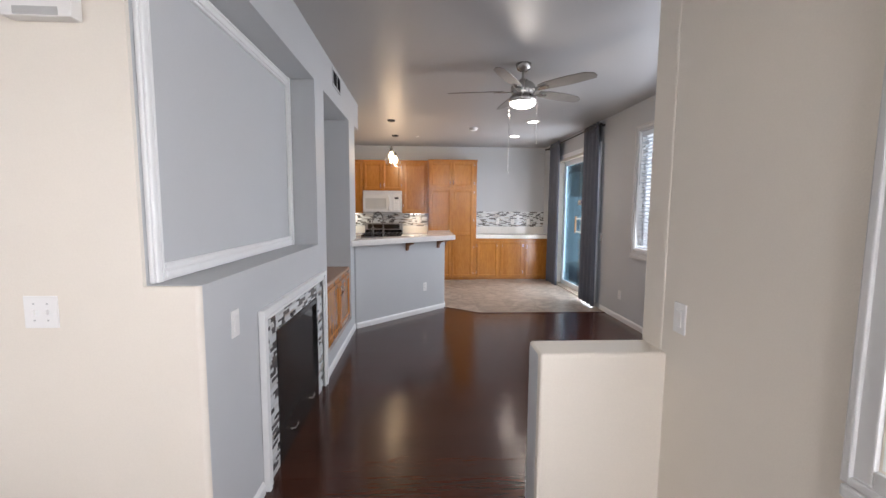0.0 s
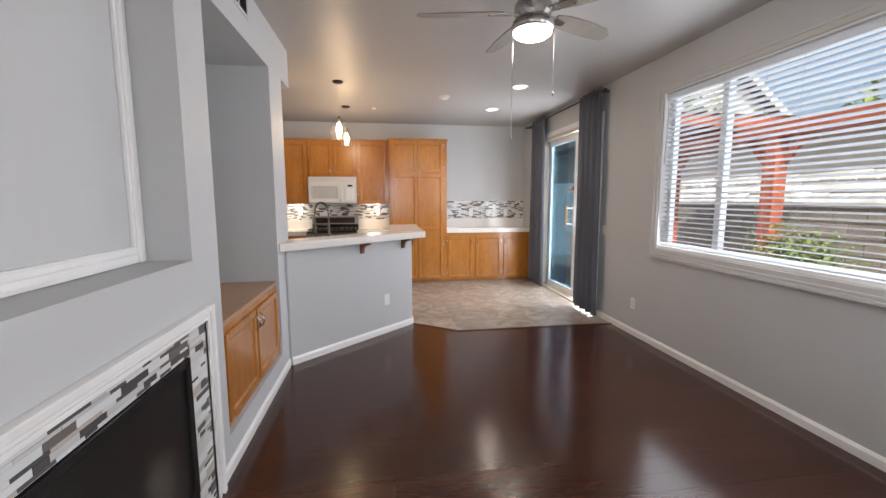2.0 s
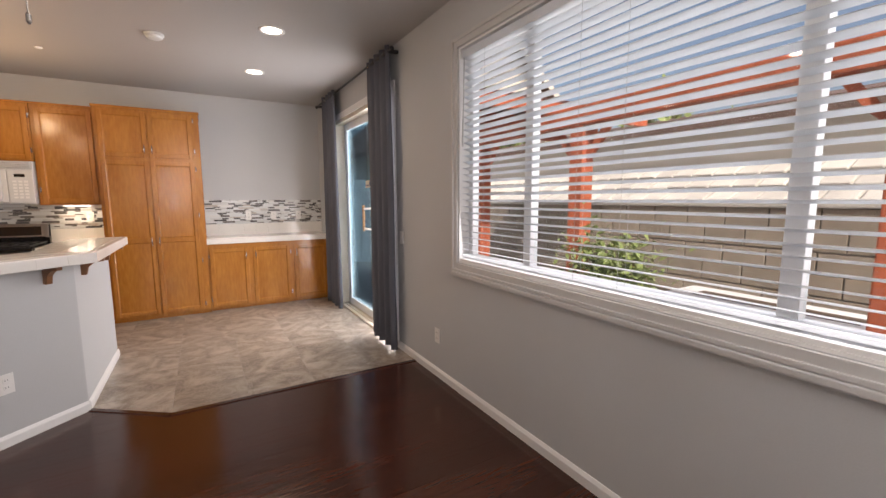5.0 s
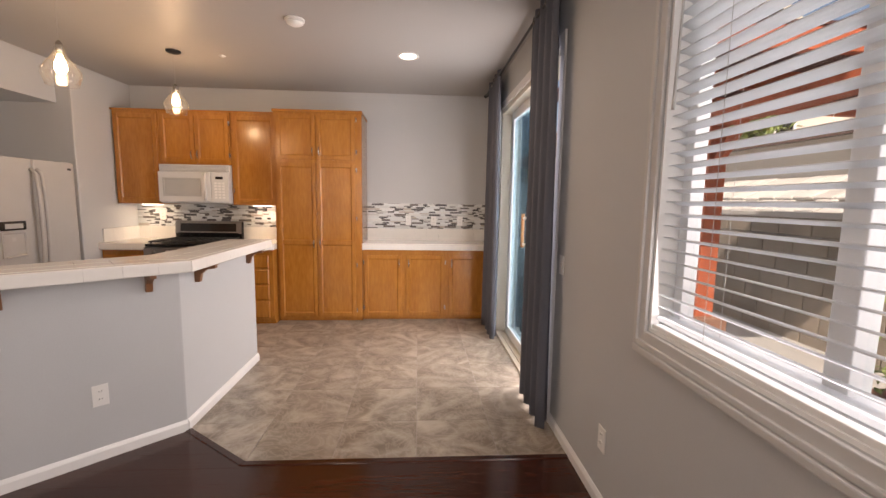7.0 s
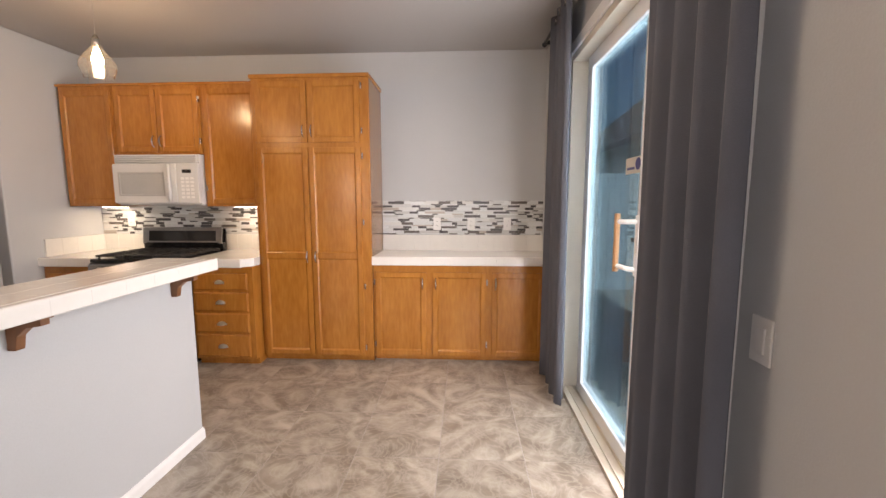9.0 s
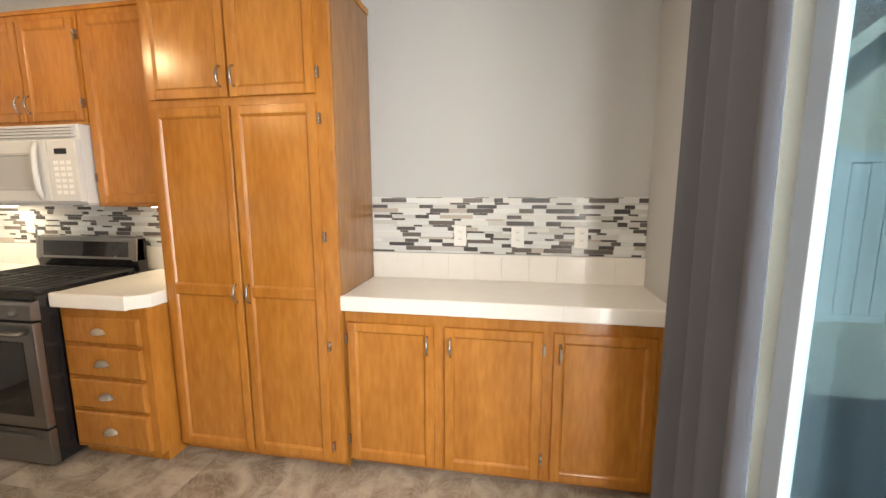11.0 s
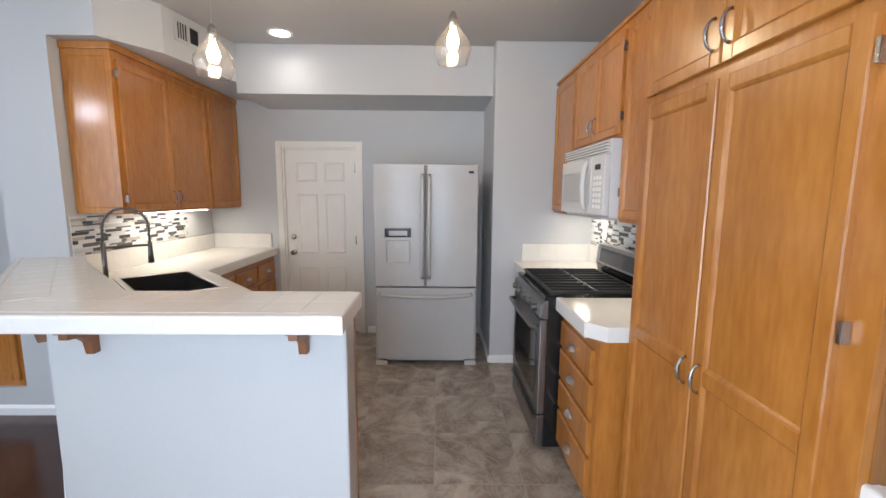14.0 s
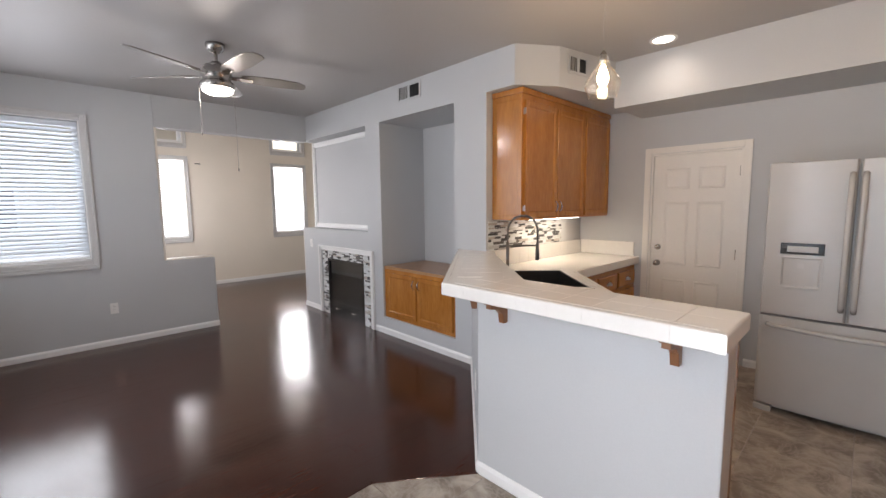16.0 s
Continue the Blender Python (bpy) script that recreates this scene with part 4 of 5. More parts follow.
dv = (Vector(C) - Vector(A)).normalized()
ang = math.degrees(math.atan2(dv.y, dv.x))
for f in (0.52, 0.90):
    p = Vector(A).lerp(Vector(C), f)
    corbel((p.x, p.y, 0.999), ang)
corbel((0.41, 6.12, 0.999), 90)
corbel((0.41, 6.90, 0.999), 90)

# niche cabinet
nc = cabinet("niche_cabinet", "golden oak cabinet with two doors set in the niche", 1.158, 0.60, 0.191, 0.755, pose(WX - 0.025, 3.511, 0, 0, 0, 90), [
    (0.05, 0.565, 0.235, 0.715, 0.54, 0.63), (0.595, 1.11, 0.235, 0.715, 0.625, 0.63)])
part("top", box(0, 1.158, -0.005, 0.62, 0.755, 0.785, 0.003), OAKT, nc, "worn light brown wooden top")

# ---------------- appliances ----------------
fr = thing("refrigerator", "white french-door refrigerator with water dispenser", "refrigerator", pose(-1.53, 6.862, 0, 0, 0, 90))
part("body", box(0.005, 0.865, 0.085, 0.84, 0.03, 1.70, 0.006), FRIDGE, fr, "light grey textured side")


def bowed(x0, x1, z0, z1, depth=0.075, bow=0.012):
    """A door with a slightly bowed front."""
    n = 8
    pts = [(x0, depth), (x0, 0.012)] + [(x0 + (x1 - x0) * (0.02 + 0.96 * i / n), -bow * math.sin(math.pi * (0.08 + 0.84 * i / n))) for i in range(n + 1)] + [(x1, 0.012), (x1, depth)]
    return prism(pts, z0, z1, 0.004)


for x0, x1, nm in ((0.0, 0.428, "left"), (0.438, 0.87, "right")):
    d = part("door", bowed(x0, x1, 0.705, 1.725), FRIDGE, fr)
    hx = 0.405 if nm == "left" else 0.462
    bm = tube([(hx, -0.008, 0.78), (hx, -0.05, 0.82), (hx, -0.062, 1.0), (hx, -0.065, 1.2), (hx, -0.062, 1.42), (hx, -0.05, 1.60), (hx, -0.008, 1.64)], 0.015, 10)
    smooth(part("handle", bm, FRIDGE, d, "long white bowed handle"))
    if nm == "left":
        part("display", box(0.09, 0.31, -0.018, -0.008, 1.125, 1.20, 0.003), BLACK, d, "black dispenser display")
        part("display_window", box(0.125, 0.28, -0.020, -0.017, 1.14, 1.18, 0.002), GPLAST, d)
        part("dispenser", ringed(0.09, 0.31, 0.90, 1.115, [(0, -0.006), (0, -0.02), (0.012, -0.021), (0.02, -0.014), (0.028, 0.035), (0.03, 0.036)]), FRIDGE, d, "recessed dispenser well")
        part("paddle", box(0.18, 0.22, -0.012, 0.02, 1.03, 1.07, 0.004), GPLAST, d)
        part("tray", box(0.11, 0.29, -0.028, 0.01, 0.90, 0.912, 0.003), FRIDGE, d)
    else:
        part("badge", box(0.78, 0.83, -0.008, -0.002, 1.655, 1.675, 0.002), GRAPH, d, "small dark badge")
dw = part("freezer_drawer", bowed(0.0, 0.87, 0.06, 0.69), FRIDGE, fr)
smooth(part("handle", tube([(0.05, -0.008, 0.635), (0.06, -0.045, 0.638), (0.25, -0.066, 0.628), (0.435, -0.07, 0.624), (0.62, -0.066, 0.628), (0.81, -0.045, 0.638), (0.82, -0.008, 0.635)],
                           0.015, 10), FRIDGE, dw, "long white bowed handle"))
part("grille", box(0.03, 0.84, 0.06, 0.09, 0.02, 0.06, 0.003), GPLAST, fr)
for x in (0.05, 0.82):
    part("foot", box(x - 0.05, x + 0.05, 0.0, 0.07, 0.0, 0.045, 0.008), GPLAST, fr)
for x in (0.06, 0.81):
    part("hinge_cover", box(x - 0.05, x + 0.05, 0.03, 0.12, 1.70, 1.735, 0.006), FRIDGE, fr)

rg = thing("gas_range", "black and stainless gas range with oven", "range", pose(-1.088, 7.985, 0))
part("body", box(0.004, 0.764, 0.03, 0.66, 0.02, 0.895, 0.003), BLACK, rg)
part("cooktop", box(0.0, 0.768, 0.01, 0.60, 0.895, 0.92, 0.006), BLACK, rg)
bm = profile([(0.03, 0.79), (-0.015, 0.80), (-0.012, 0.875), (0.03, 0.90)], "x", 0.0, 0.768, 0.003)
part("control_panel", bm, STAIN, rg)
for i in range(5):
    k = part("knob", lathe([(0.024, 0), (0.024, 0.006), (0.019, 0.01), (0.017, 0.032), (0.002, 0.034)], 18), STAIN, rg, "stainless knob")
    k.matrix_basis = pose(0.10 + i * 0.142, -0.014, 0.838, 90, 0, 0)
dr = part("oven_door", box(0.004, 0.764, -0.012, 0.03, 0.225, 0.785, 0.006), STAIN, rg)
part("window", box(0.075, 0.693, -0.0145, -0.010, 0.29, 0.685, 0.003), DGLASS, dr, "dark oven glass")
smooth(part("handle", tube([(0.05, -0.012, 0.735), (0.055, -0.052, 0.737), (0.384, -0.062, 0.737), (0.713, -0.052, 0.737), (0.718, -0.012, 0.735)], 0.012, 10), STAIN, dr))
dr = part("lower_drawer", box(0.004, 0.764, -0.01, 0.03, 0.025, 0.215, 0.005), STAIN, rg)
part("lip", profile([(-0.012, 0.165), (-0.035, 0.178), (-0.030, 0.192), (-0.012, 0.19)], "x", 0.05, 0.718, 0.002), STAIN, dr)
bg = part("backguard", profile([(0.60, 0.92), (0.585, 1.0), (0.60, 1.13), (0.66, 1.13), (0.66, 0.92)], "x", 0.0, 0.768, 0.004), BLACK, rg)
part("trim", profile([(0.582, 1.0), (0.597, 1.135), (0.64, 1.14), (0.64, 1.134), (0.603, 1.129), (0.589, 1.0)], "x", 0.002, 0.766, 0), STAIN, bg)
part("display", profile([(0.581, 1.015), (0.593, 1.11), (0.598, 1.11), (0.588, 1.015)], "x", 0.06, 0.708, 0), DGLASS, bg, "black glass control display")
for x in (0.0, 0.736):
    part("end_cap", profile([(0.579, 0.99), (0.594, 1.134), (0.645, 1.134), (0.645, 0.99)], "x", x, x + 0.032, 0.004), STAIN, bg)
for gx in (0.02, 0.27, 0.515):
    g = bmesh.new()
    for y in (0.05, 0.31, 0.57):
        box(gx, gx + 0.235, y - 0.006, y + 0.006, 0.935, 0.95, 0.002, g)
    for x in (gx + 0.006, gx + 0.08, gx + 0.155, gx + 0.229):
        box(x - 0.006, x + 0.006, 0.05, 0.57, 0.935, 0.95, 0.002, g)
    for x in (gx + 0.02, gx + 0.215):
        for y in (0.06, 0.56):
            box(x - 0.006, x + 0.006, y - 0.006, y + 0.006, 0.919, 0.936, 0, g)
    part("grate", g, IRON, rg)
for x, y in ((0.14, 0.17), (0.14, 0.45), (0.385, 0.31), (0.63, 0.17), (0.63, 0.45)):
    part("burner", lathe([(0.05, 0.919), (0.05, 0.926), (0.035, 0.928), (0.035, 0.934), (0.002, 0.935)], 18, None, (x, y, 0)), IRON, rg)

mw = thing("microwave_oven", "white over-range microwave with curved handle", "microwave", pose(-1.083, 8.30, 1.36))
part("body", box(0.0, 0.76, 0.02, 0.41, 0.0, 0.425, 0.004), WPLAST, mw)
part("bottom", box(0.01, 0.75, 0.03, 0.40, -0.012, 0.0, 0.002), GPLAST, mw)
d = part("door", box(0.0, 0.565, -0.012, 0.02, 0.01, 0.345, 0.008), WPLAST, mw)
part("window", ringed(0.05, 0.46, 0.07, 0.275, [(0, -0.012), (0.0, -0.016), (0.012, -0.017), (0.018, -0.0125), (0.02, -0.0125)]), GPLAST, d, "grey mesh window")
smooth(part("handle", tube([(0.50, -0.01, 0.03), (0.52, -0.04, 0.08), (0.527, -0.05, 0.18), (0.52, -0.04, 0.28), (0.50, -0.01, 0.33)], 0.014, 10), WPLAST, d))
cp = part("control_panel", box(0.57, 0.76, -0.012, 0.02, 0.01, 0.345, 0.006), WPLAST, mw)
part("display", box(0.62, 0.70, -0.0135, -0.010, 0.265, 0.295, 0.001), BLACK, cp)
for i in range(6):
    for j in range(3):
        part("button", box(0.605 + j * 0.042, 0.635 + j * 0.042, -0.0128, -0.011, 0.05 + i * 0.032, 0.07 + i * 0.032, 0.001), PLATE, cp)
for i in range(4):
    part("vent_slat", box(0.02, 0.74, -0.004, 0.02, 0.358 + i * 0.016, 0.368 + i * 0.016, 0.002), WPLAST, mw)

# ---------------- fireplace ----------------
fp = thing("fireplace", "black glass-front gas fireplace with mosaic surround and white trim", "fireplace", pose(WX, 2.04, 0, 0, 0, 90))
W = 1.30
bm = bmesh.new()
for x0, x1, z0, z1 in ((0, 0.055, 0, 0.935), (W - 0.055, W, 0, 0.935), (0.055, W - 0.055, 0.88, 0.935)):
    box(x0, x1, -0.018, 0, z0, z1, 0.003, bm)
for x0, x1, z0, z1 in ((-0.006, 0.022, 0, 0.941), (W - 0.022, W + 0.006, 0, 0.941), (0.022, W - 0.022, 0.913, 0.941)):
    box(x0, x1, -0.034, -0.001, z0, z1, 0.005, bm)
for x0, x1, z0, z1 in ((0.04, 0.055, 0, 0.895), (W - 0.055, W - 0.04, 0, 0.895), (0.055, W - 0.055, 0.88, 0.895)):
    box(x0, x1, -0.026, -0.001, z0, z1, 0.003, bm)
part("trim", bm, TRIM, fp, "white moulded surround trim")
bm = box(0.055, 0.215, -0.005, 0.0, 0, 0.88)
box(W - 0.215, W - 0.055, -0.005, 0.0, 0, 0.88, 0, bm)
box(0.215, W - 0.215, -0.005, 0.0, 0.775, 0.88, 0, bm)
SUR = part("mosaic_bed", bm, WGROUT, fp)
bm = box(0.215, W - 0.215, 0.19, 0.21, 0, 0.775)
box(0.213, 0.225, 0.0, 0.2, 0, 0.775, 0, bm)
box(W - 0.225, W - 0.213, 0.0, 0.2, 0, 0.775, 0, bm)
box(0.215, W - 0.215, 0.0, 0.2, 0.765, 0.778, 0, bm)
part("firebox", bm, BLACK, fp)
part("frame", frame_box(0.22, W - 0.22, 0.16, 0.77, 0.035, -0.012, 0.02, 0.003), BLACK, fp)
part("glass", box(0.25, W - 0.25, 0.004, 0.010, 0.19, 0.74), DGLASS, fp, "dark reflective fire glass")
part("lower_louvre", box(0.22, W - 0.22, -0.010, 0.02, 0.0, 0.155, 0.004), BLACK, fp)
for x in (0.45, 0.85):
    smooth(part("latch", tube([(x - 0.05, -0.012, 0.115), (x - 0.03, -0.03, 0.105), (x + 0.03, -0.03, 0.105), (x + 0.05, -0.012, 0.115)], 0.006, 8), STEEL, fp))

# picture moulding in the recess above
mo = thing("recess_moulding", "white picture-frame moulding on the recess wall", "moulding", pose(RB, 1.565, 1.162, 0, 0, 90))
for nm, x0, x1, z0, z1 in (("stile", 0, 0.068, 0, 1.225), ("stile", 1.595, 1.663, 0, 1.225), ("rail", 0.069, 1.594, 0, 0.068), ("rail", 0.069, 1.594, 1.157, 1.225)):
    bm = box(x0, x1, -0.016, 0, z0, z1, 0.004)
    if nm == "stile":
        box(x0 + 0.012, x0 + 0.04, -0.026, -0.014, z0, z1, 0.006, bm)
        box(x1 - 0.02, x1 - 0.006, -0.022, -0.014, z0, z1, 0.004, bm)
    else:
        box(x0, x1, -0.026, -0.014, z0 + 0.012, z0 + 0.04, 0.006, bm)
        box(x0, x1, -0.022, -0.014, z1 - 0.02, z1 - 0.006, 0.004, bm)
    part(nm, bm, TRIM, mo)

# ---------------- ceiling things ----------------
fan = thing("ceiling_fan", "brushed nickel five-blade ceiling fan with lit bowl lamp", "ceiling fan", pose(0.975, 3.765, H, 0, 0, 0))
smooth(part("canopy", lathe([(0.068, -0.001), (0.068, -0.02), (0.055, -0.05), (0.03, -0.065)], 24), STEEL, fan))
smooth(part("downrod", tube([(0, 0, -0.05), (0, 0, -0.16)], 0.013, 12), STEEL, fan))
smooth(part("motor", lathe([(0.03, -0.13), (0.05, -0.15), (0.085, -0.165), (0.105, -0.19), (0.11, -0.235), (0.098, -0.26), (0.10, -0.285), (0.118, -0.29)], 28), STEEL, fan))
smooth(part("lamp_ring", lathe([(0.118, -0.288), (0.122, -0.30), (0.122, -0.33), (0.114, -0.335)], 28), STEEL, fan))
smooth(part("bowl", lathe([(0.112, -0.333), (0.108, -0.352), (0.085, -0.368), (0.045, -0.377), (0.002, -0.379)], 28), FANL, fan, "lit white glass bowl"))
for i in range(5):
    a = 24.6 + 72 * i
    outline = [(0.17, -0.045), (0.26, -0.066), (0.45, -0.075), (0.60, -0.066), (0.665, -0.03), (0.675, 0.01), (0.655, 0.045), (0.45, 0.062), (0.26, 0.055), (0.17, 0.04)]
    bl = part("blade", prism(outline, -0.004, 0.004, 0.002), BLADE, fan, "weathered grey blade")
    bl.matrix_basis = pose(0, 0, -0.232, 0, 0, a) @ pose(0, 0, 0, -13, 0, 0)
    bm = prism([(0.09, -0.018), (0.15, -0.03), (0.25, -0.022), (0.26, 0), (0.25, 0.022), (0.15, 0.03), (0.09, 0.018)], -0.012, -0.005, 0.002)
    part("blade_iron", bm, STEEL, bl)
for x, l in ((-0.125, 0.62), (0.125, 0.36)):
    bm = tube([(x, -0.02, -0.31), (x, -0.02, -0.31 - l)], 0.0016, 6)
    lathe([(0.002, 0), (0.005, 0.005), (0.005, 0.02), (0.002, 0.025)], 10, bm, (x, -0.02, -0.335 - l))
    part("pull_chain", bm, STEEL, fan)
point_lamp("fan_bulb", (0.975, 3.765, H - 0.42), 20, (1.0, 0.90, 0.76), 0.05)


def can_light(x, y, watts):
    t = thing("recessed_light", "lit round recessed ceiling light with white ring", "recessed light", pose(x, y, H), "recessed lights")
    smooth(part("ring", lathe([(0.098, 0), (0.098, -0.004), (0.09, -0.008), (0.075, -0.006), (0.074, -0.001)], 28, None, (0, 0, 0), False), PLATE, t))
    part("lens", lathe([(0.0745, -0.002), (0.05, -0.004), (0.002, -0.0045)], 28), LAMPC, t, "glowing white lens")
    lamp = new("recessed_lamp", bpy.data.lights.new("recessed_lamp", "SPOT"))
    lamp.data.energy, lamp.data.color, lamp.data.spot_size, lamp.data.spot_blend, lamp.data.shadow_soft_size = watts * LEVEL, SOFT, radians(165), 1.0, 0.07
    lamp.location = (x, y, H - 0.02)
    return t


can_light(1.71, 6.15, 44)
can_light(1.71, 7.38, 46)
can_light(-1.50, 6.16, 14)


def pendant(x, y, up):
    t = thing("pendant_light", "clear glass pendant with a glowing filament bulb over the bar", "pendant light", pose(x, y, H), "pendants over the bar")
    smooth(part("canopy", lathe([(0.06, 0), (0.06, -0.012), (0.04, -0.024), (0.008, -0.03)], 24), GRAPH, t))
    part("cord", tube([(0, 0, -0.025), (0, 0, -0.40 + up)], 0.0013, 6), GPLAST, t)
    smooth(part("socket", lathe([(0.004, -0.37), (0.016, -0.385), (0.02, -0.40), (0.02, -0.45), (0.014, -0.455)], 16, None, (0, 0, up)), STEEL, t))
    prof = [(0.024, -0.395), (0.03, -0.43), (0.034, -0.455), (0.07, -0.50), (0.098, -0.545), (0.10, -0.575), (0.085, -0.615), (0.08, -0.635)]
    g = part("shade", lathe(prof + [(r - 0.003, z) for r, z in reversed(prof)], 32, None, (0, 0, up), False), CLEAR, t, "clear bell-shaped glass shade")
    g.visible_shadow = False
    smooth(g)
    bulb = part("bulb", lathe([(0.012, -0.455), (0.018, -0.475), (0.03, -0.51), (0.032, -0.535), (0.022, -0.56), (0.002, -0.566)], 18, None, (0, 0, up)), LAMPW, t, "glowing amber bulb")
    bulb.visible_shadow = False
    smooth(bulb)
    point_lamp("pendant_lamp", (x, y, H - 0.53 + up), 8, WARM, 0.035)


pendant(-0.37, 6.22, 0.0)
pendant(-0.39, 7.47, 0.085)

sm = thing("smoke_detector", "white round smoke detector on the ceiling", "smoke detector", pose(0.90, 6.70, H))
smooth(part("base", lathe([(0.07, 0), (0.07, -0.012), (0.062, -0.016)], 24), PLATE, sm))
smooth(part("cover", lathe([(0.06, -0.016), (0.058, -0.03), (0.045, -0.038), (0.002, -0.04)], 24), PLATE, sm))
sp = thing("sprinkler_head", "small white round ceiling cap", "ceiling cap", pose(0.0, 7.55, H))
smooth(part("cap", lathe([(0.028, 0), (0.028, -0.005), (0.015, -0.012), (0.002, -0.014)], 18), PLATE, sp))


def air_vent(m, w, h):
    t = thing("air_vent", "white wall air vent with dark slots", "air vent", m, "wall air vents")
    part("frame", frame_box(0, w, 0, h, 0.022, -0.008, 0, 0.003), GREY, t)
    part("backing", box(w / 2, w - 0.02, -0.002, 0, 0.02, h - 0.02), DARK, t)
    # left backing coloured paler in place of light caught by angled slats
    part("pale_backing", box(0.02, w / 2, -0.003, 0, 0.02, h - 0.02), GPLAST, t)
    n = int((w - 0.05) / 0.022)
    for i in range(n):
        if i == n // 2:
            continue
        x = 0.03 + i * 0.022
        part("slat", box(x, x + 0.003, -0.009, -0.002, 0.02, h - 0.02), GRAPH, t)
    part("divider", box(w / 2 - 0.014, w / 2 + 0.014, -0.009, -0.001, 0.02, h - 0.02, 0.002), GREY, t)


air_vent(pose(WX, 3.86, 2.53, 0, 0, 90), 0.36, 0.16)
vdir = math.degrees(math.atan2(0.14, -0.71))
air_vent(pose(-1.12, 5.572, 2.53, 0, 0, vdir) , 0.24, 0.15)


# ---------------- plates and small things ----------------
def plate(m, kind, label, category):
    t = thing("wall_outlet" if kind == "outlet" else "light_switch", label, category, m)
    w = {"outlet": 0.07, "switch": 0.07, "double": 0.115}[kind]
    part("plate", box(-w / 2, w / 2, -0.006, 0, -0.058, 0.058, 0.003), PLATE, t)
    if kind == "outlet":
        for z in (-0.021, 0.021):
            s = part("socket", box(-0.016, 0.016, -0.0075, -0.005, z - 0.014, z + 0.014, 0.002), PLATE, t)
            for x in (-0.006, 0.006):
                part("slot", box(x - 0.0012, x + 0.0012, -0.0079, -0.0072, z - 0.002, z + 0.007), DARK, s)
    elif kind == "switch":
        part("rocker", box(-0.016, 0.016, -0.010, -0.005, -0.033, 0.033, 0.003), PLATE, t)
    else:
        for x in (-0.023, 0.023):
            part("toggle", box(x - 0.005, x + 0.005, -0.017, -0.005, -0.010, 0.010, 0.002), PLATE, t)
            for z in (-0.03, 0.03):
                part("screw", box(x - 0.003, x + 0.003, -0.0068, -0.005, z - 0.003, z + 0.003), GPLAST, t)
    return t


for x in (1.69, 2.01, 2.345):
    plate(pose(x, BY - 0.010, 1.17), "outlet", "white outlet plate on the mosaic backsplash", "outlet")
plate(pose(-1.30, BY - 0.010, 1.20), "outlet", "white outlet plate on the mosaic beside the range", "outlet")
plate(pose(0.02, BY - 0.010, 1.20), "outlet", "white outlet plate on the mosaic beside the pantry", "outlet")
bo = Vector(A).lerp(Vector(C), 0.74)
plate(pose(bo.x, bo.y, 0.36, 0, 0, ang), "outlet", "white outlet plate on the bar wall", "outlet")
plate(pose(RX, 2.86, 0.36, 0, 0, -90), "outlet", "white outlet plate under the wide window", "outlet")
plate(pose(RX, 5.22, 0.33, 0, 0, -90), "outlet", "white outlet plate near the floor", "outlet")
plate(pose(RX, 5.86, 1.05, 0, 0, -90), "switch", "white light switch beside the curtain", "light switch")
plate(pose(1.56, 1.75, 0.40, 0, 0, 180), "outlet", "white outlet plate on the grey wall", "outlet")
plate(pose(WX, 1.79, 0.95, 0, 0, 90), "switch", "white light switch beside the fireplace", "light switch")
plate(pose(1.05, 1.495, 1.04, 0, 0, -90), "switch", "white light switch on the cream wall", "light switch")
plate(pose(-1.265, 1.53, 1.07), "double", "white double toggle switch plate on the cream wall", "light switch")
ch = thing("door_chime", "white door chime box high on the cream wall", "door chime", pose(-1.16, 1.53, 2.05))
part("box", box(-0.11, 0.11, -0.05, 0, 0, 0.17, 0.008), PLATE, ch)
part("grille", box(-0.07, 0.07, -0.052, -0.048, 0.004, 0.03, 0.002), GPLAST, ch)
th = thing("picture_hook", "small dark hanger on the cream wall", "hook", pose(-0.08, -1.3, 2.27, 0, 0, 180))
part("bar", box(-0.05, 0.05, -0.015, 0, -0.008, 0.008, 0.003), GRAPH, th)


# under-cabinet lamps over the counters; the sink one is added
def strip(x, y, w, rz, watts):
    t = thing("undercabinet_lamp", "slim warm lamp under the wall cabinet", "lamp", pose(x, y, 1.334, 0, 0, rz), "under-cabinet lamps")
    part("housing", box(-w / 2, w / 2, -0.02, 0.02, -0.004, 0.006, 0.002), PLATE, t)
    part("lens", box(-w / 2 + 0.01, w / 2 - 0.01, -0.014, 0.014, -0.008, -0.004, 0.001), LAMPC, t)
    area_lamp("undercabinet_glow", (x, y, 1.322), (x, y, 0), w - 0.02, 0.03, watts, (1.0, 0.86, 0.62))


strip(-1.34, 8.58, 0.25, 0, 2)
strip(-0.06, 8.58, 0.25, 0, 2)
# extra light for the sink wall, with no known lamp behind it
strip(-1.60, 5.20, 0.9, 0, 5)


# ---------------- outside ----------------
structure("ground", prism([(-60, -60), (60, -60), (60, 60), (-60, 60)], -0.30, -0.13), CONC, "sunlit concrete patio and ground", "ground")
structure("patio", box(RX + 0.15, 7.3, -4, 12.4, -0.13, -0.06), CONC, "pale concrete patio outside the sliding door", "patio")


